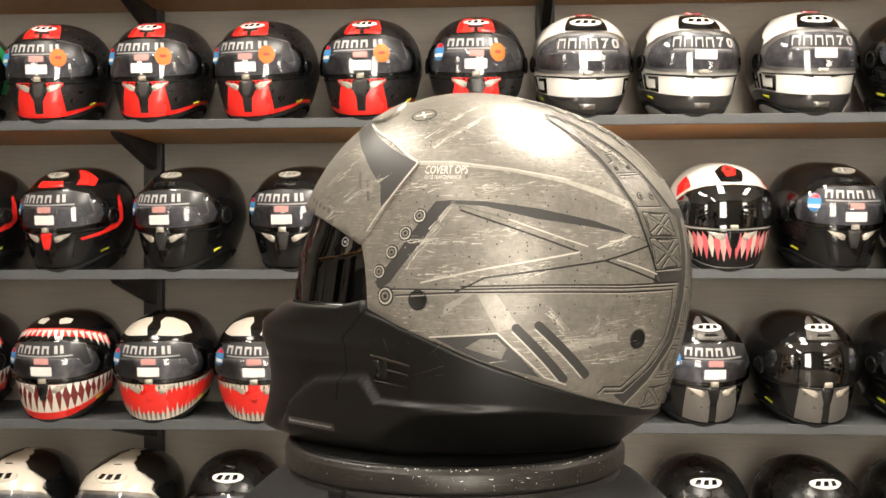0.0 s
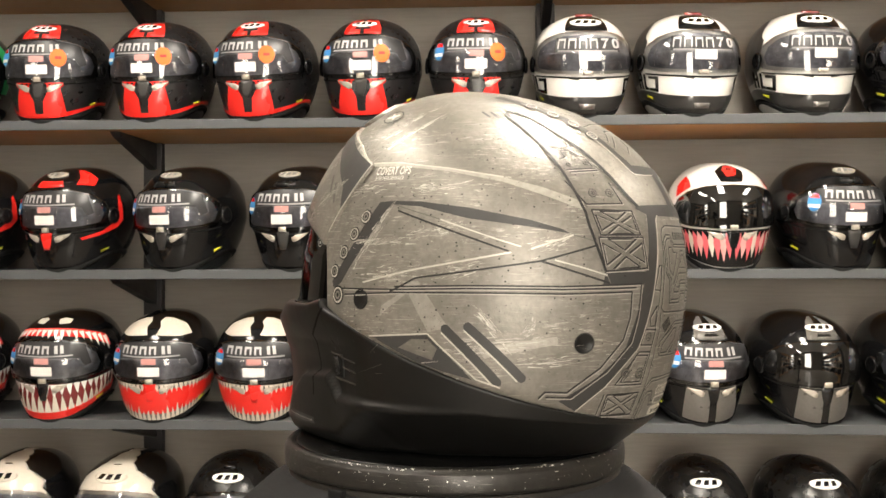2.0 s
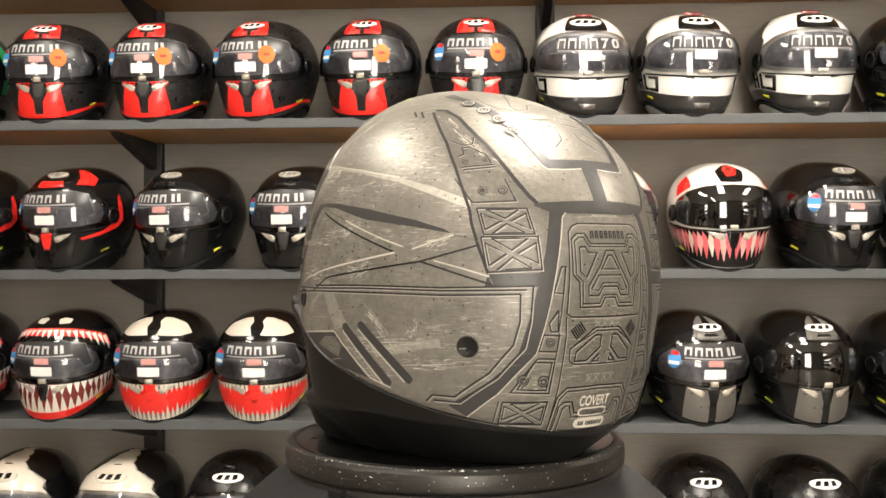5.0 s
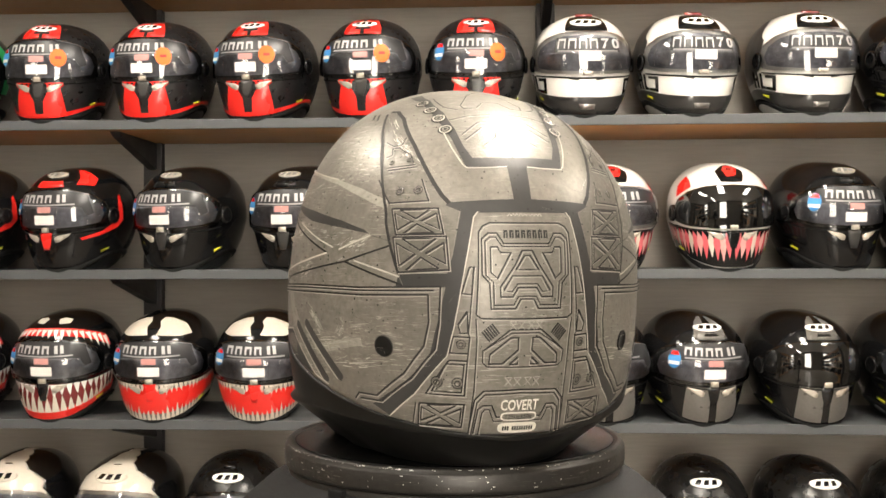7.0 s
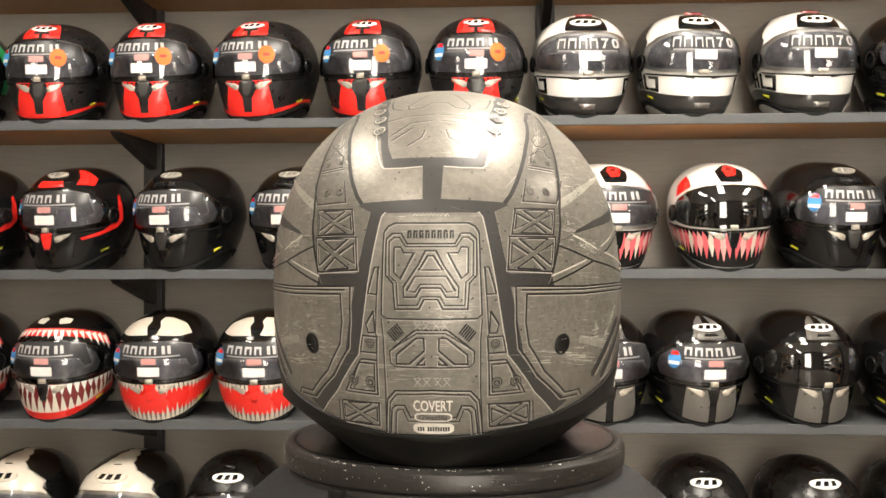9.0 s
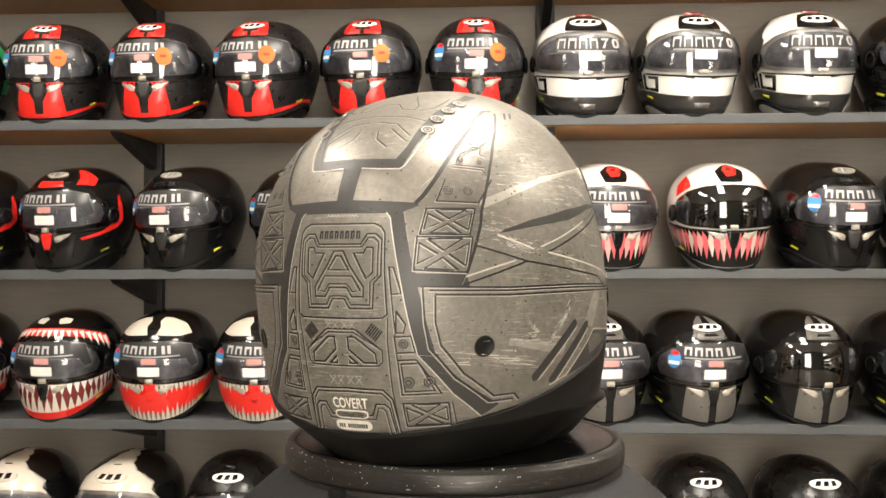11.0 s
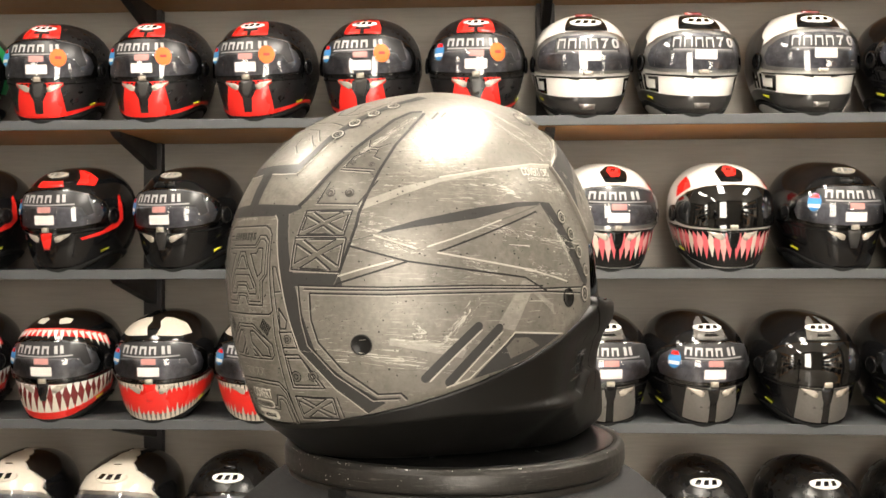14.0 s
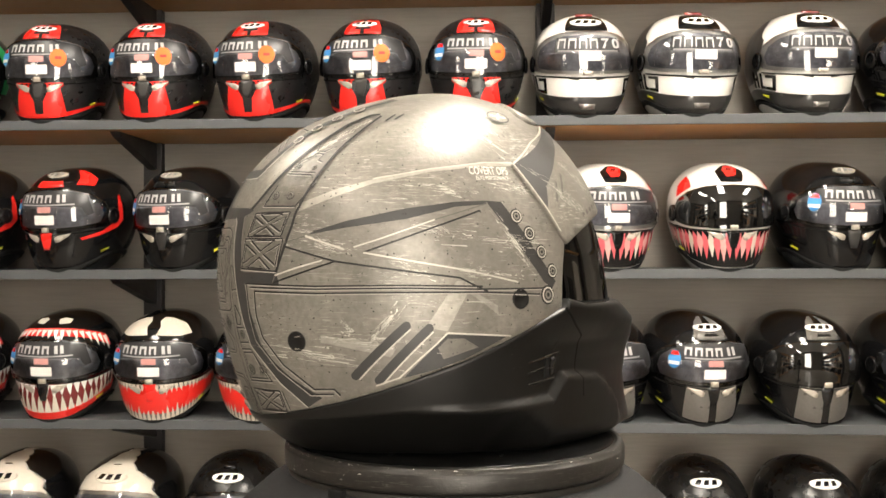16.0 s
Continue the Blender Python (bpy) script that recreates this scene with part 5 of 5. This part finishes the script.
scuff_lines = [(66.3, 32.6), (92.3, 51.4), (66.5, 40.4), (82.5, 54.6), (63.1, 3.7), (87.2, 4.5), (86.4, 19.6), (102.1, 21.4), (67.7, -3.1), (79.6, 12.4), (75.3, -6.3), (90.7, -4.7), (99, -6.4), (110.7, -3.1), (104, -25), (133.5, -23), (116.7, -30.3), (151, -26), (126.9, 1.8), (137, 4.3), (35.1, 12.1), (54.2, 23.5), (25.3, 18.9), (40, 28.9), (90.6, 6.2), (105.9, 8.7), (109, -14.4), (118, -23.7), (123.6, -22.3), (127.1, -19.2), (129.2, 46.6), (149.7, 27.2), (57.8, 19.8), (76.5, 22.5)]
for p_, q_ in zip(scuff_lines[::2], scuff_lines[1::2]):
    for s in (1, -1):
        for _ in range(60):
            t0 = rng.gauss(0.45, 0.3)
            t1 = t0 + abs(rng.gauss(0.0, 0.13)) + 0.02
            j = rng.gauss(0, 1.1)
            d = rng.gauss(0, 0.25)
            a_, b_ = lerp(p_, q_, t0), lerp(p_, q_, t1)
            scuffs.append(ribbon(SHELL, [(s * a_[0], a_[1] + j), (s * b_[0], b_[1] + j + d)], rng.choice((0.00012, 0.0002, 0.0002, 0.0003, 0.0004, 0.0009)), 0.0023 if p_[0] < 52 and p_[1] < 40 else 0.0007, taper=True))
hairs = []
for _ in range(150):
    a_, e_ = rng.uniform(60, 300), rng.uniform(-32, 45)
    hairs.append(ribbon(SHELL, [(a_, e_), (a_ + rng.gauss(0, 5), e_ + rng.gauss(0, 2.5))], rng.choice((0.00012, 0.0002, 0.0003)), 0.0007, taper=True))
tagged(part("hairline_layer", merged(hairs), M_SOFT, hero, "dark hairline scratches"), kind="stuff")
tagged(part("scratch_layer", merged(scuffs), M_SCUFF, hero, "pale scratches"), kind="stuff")
specks = []
for _ in range(1600):
    a_, e_ = rng.uniform(56, 304), rng.uniform(-34, 50)
    specks.append(ring(SHELL, a_, e_, 0, rng.choice((0.0002, 0.0003, 0.0004, 0.0006)), 0.0008, steps=6))
tagged(part("pit_layer", merged(specks), M_LINE, hero, "dark pits in the paint"), kind="stuff")

# lettering and badges
part("lettering", words(SHELL, "COVERT OPS", (70.0, 25.7), (85.6, 28.6), 0.0006, 0.012), M_TEXT, hero, "pale stencilled lettering")
part("lettering", words(SHELL, "COVERT OPS", (-85.6, 25.7), (-70.0, 28.6), 0.0006, 0.012), M_TEXT, hero, "pale stencilled lettering")
part("lettering", words(SHELL, "ELITE PERFORMANCE", (70.4, 23.9), (83.4, 25.2), 0.0006), M_TEXT, hero, "small pale lettering")
part("lettering", words(SHELL, "ELITE PERFORMANCE", (-83.4, 23.9), (-70.4, 25.2), 0.0006), M_TEXT, hero, "small pale lettering")
part("lettering", words(SHELL, "COVERT", (174.6, -37.2), (185.4, -34.6), 0.0012, 0.02), M_TEXT, hero, "pale stencilled lettering")
name_bars = []
for k in range(8):
    a = 174.2 + k * 1.48
    name_bars += [sheet(SHELL, block(a, 4.0, a + 0.45, 6.0), 0.0012), sheet(SHELL, block(a + 0.45, 5.5, a + 1.05, 6.0), 0.0012), sheet(SHELL, block(a + 0.65, 4.0, a + 1.05, 5.4), 0.0012)]
part("name_strip", merged(name_bars), M_LINE, hero, "dark printed bars")


def pill(az, el, ra, re):
    c = []
    for i in range(24):
        t = 2 * math.pi * i / 24
        x = ra * math.copysign(abs(math.cos(t)) ** 0.35, math.cos(t))
        c.append((az + x, el + re * math.copysign(abs(math.sin(t)) ** 0.7, math.sin(t))))
    return c


def plaque(az, el, ra, re, filled):
    p = part("plaque", sheet(SHELL, pill(az, el, ra, re), 0.0013), M_TEXT, hero, "small rounded print plaque")
    part("plaque_face", sheet(SHELL, pill(az, el, ra - 0.45, re - 0.32), 0.0016), M_TEXT if filled else M_PLATE, p)
    return p


weight = plaque(180, -38.6, 5.3, 1.05, False)
part("lettering", words(SHELL, "1250g±50g", (176.2, -39.3), (183.8, -38.0), 0.0019, 0.0), M_LINE, weight, "small dark lettering")
model = plaque(180, -41.3, 5.9, 1.25, True)
model_bars = merged([sheet(SHELL, block(175.4 + 0.72 * k, -41.8, 175.4 + 0.72 * k + 0.5, -40.8), 0.0020) for k in range(13) if k != 3])
part("print_strip", model_bars, M_LINE, model, "dark printed bars")
for s in (1, -1):
    lg = part("crest", sheet(SHELL, oval(s * 57.3, 49.5, 6.6, 3.0), 0.0008), M_PLATE, hero, "oval crest on the crown")
    rim_line = oval(s * 57.3, 49.5, 6.6, 3.0)
    part("crest_rim", ribbon(SHELL, rim_line + rim_line[:1], 0.0009, 0.0010), M_LINE, lg)
    part("crest_bars", merged([ribbon(SHELL, [(s * 53.2, 48.6), (s * 61.4, 50.4)], 0.0016, 0.0012), ribbon(SHELL, [(s * 55, 51), (s * 59.5, 48)], 0.0016, 0.0013)]), M_TEXT, lg)

# chin details
def prow(a, mm):
    """Azimuth on the pointed chin that lies as far forward as the same azimuth on a round one."""
    k = min(1.0, max(0.0, (-mm - 35) / 20))
    return a + k * (float(np.interp(a, [0, 20, 30, 40, 48, 56, 64, 74, 80], [0, 11, 20.6, 31.9, 41.7, 52, 62.3, 73.8, 80])) - a)


for s in (1, -1):
    def side(line):
        return [(s * prow(a, z), z) for a, z in line]
    part("chin_joint", ribbon(BODY, side([(56, -34.9), (52.7, -46.7), (49.6, -55), (48.2, -69.2), (46.5, -88.2), (45.6, -98.1)]), 0.0016, 0.0005), M_RUBBER, hero, "dark joint")
    part("joint_edge", ribbon(BODY, [(a - s * 0.55, z) for a, z in side([(56, -34.9), (52.7, -46.7), (49.6, -55), (48.2, -69.2), (46.5, -88.2), (45.6, -98.1)])], 0.0007, 0.0009), M_BODY, hero)
    slot = part("latch", sheet(BODY, side([(57.6, -66), (61.6, -66), (61.0, -81.5), (57.0, -81.5)]), 0.0016, 1.5, 0.0012), M_RUBBER, hero, "black latch slot")
    part("latch_button", sheet(BODY, side([(58.0, -67.5), (59.6, -67.5), (59.2, -80.0), (57.6, -80.0)]), 0.0030, 1.5, 0.0016), M_GLOSS, slot, "small glossy latch button")
    for fin in ([(57.2, -65.0), (69.5, -70.0)], [(62.0, -74.4), (69.0, -76.8)], [(57.0, -82.6), (68.4, -84.4)]):
        part("latch_fin", ribbon(BODY, side(fin), 0.0010, 0.0024), M_GLOSS, hero, "thin raised fin")
        part("fin_edge", ribbon(BODY, side([(a, z + 0.9) for a, z in fin]), 0.0006, 0.0026, taper=True), M_SOFT, hero, "grey line above the fin")

sticker = part("warning_sticker", sheet(BODY, block(18, -119.5, 36.5, -114.5), 0.0006, 3.0), M_DGREY, hero, "small dark warning sticker")
part("lettering", words(BODY, "Does not protect chin from impacts", (19, -118.2), (35.5, -115.8), 0.0010), M_PRINT, sticker, "tiny pale lettering")


# ---------------------------------------------------------------- what moves
def turn_at(t):
    """The turntable's angle in degrees: an almost steady turn."""
    return -0.000814 * t ** 3 +0.01120 * t ** 2 -9.4114 * t +0.145


def motions():
    times = [0.5 * k for k in range(33)]
    rest = pose(-0.00051, -0.00295, 0, 0, 0, 170.174)
    walk(hero, [(t, Matrix.Translation(AXIS) @ pose(0, 0, 0, 0, 0, turn_at(t)) @ rest) for t in times])
    walk(disc, [(t, pose(0, 0, 0, 0, 0, turn_at(t))) for t in times])


motions()
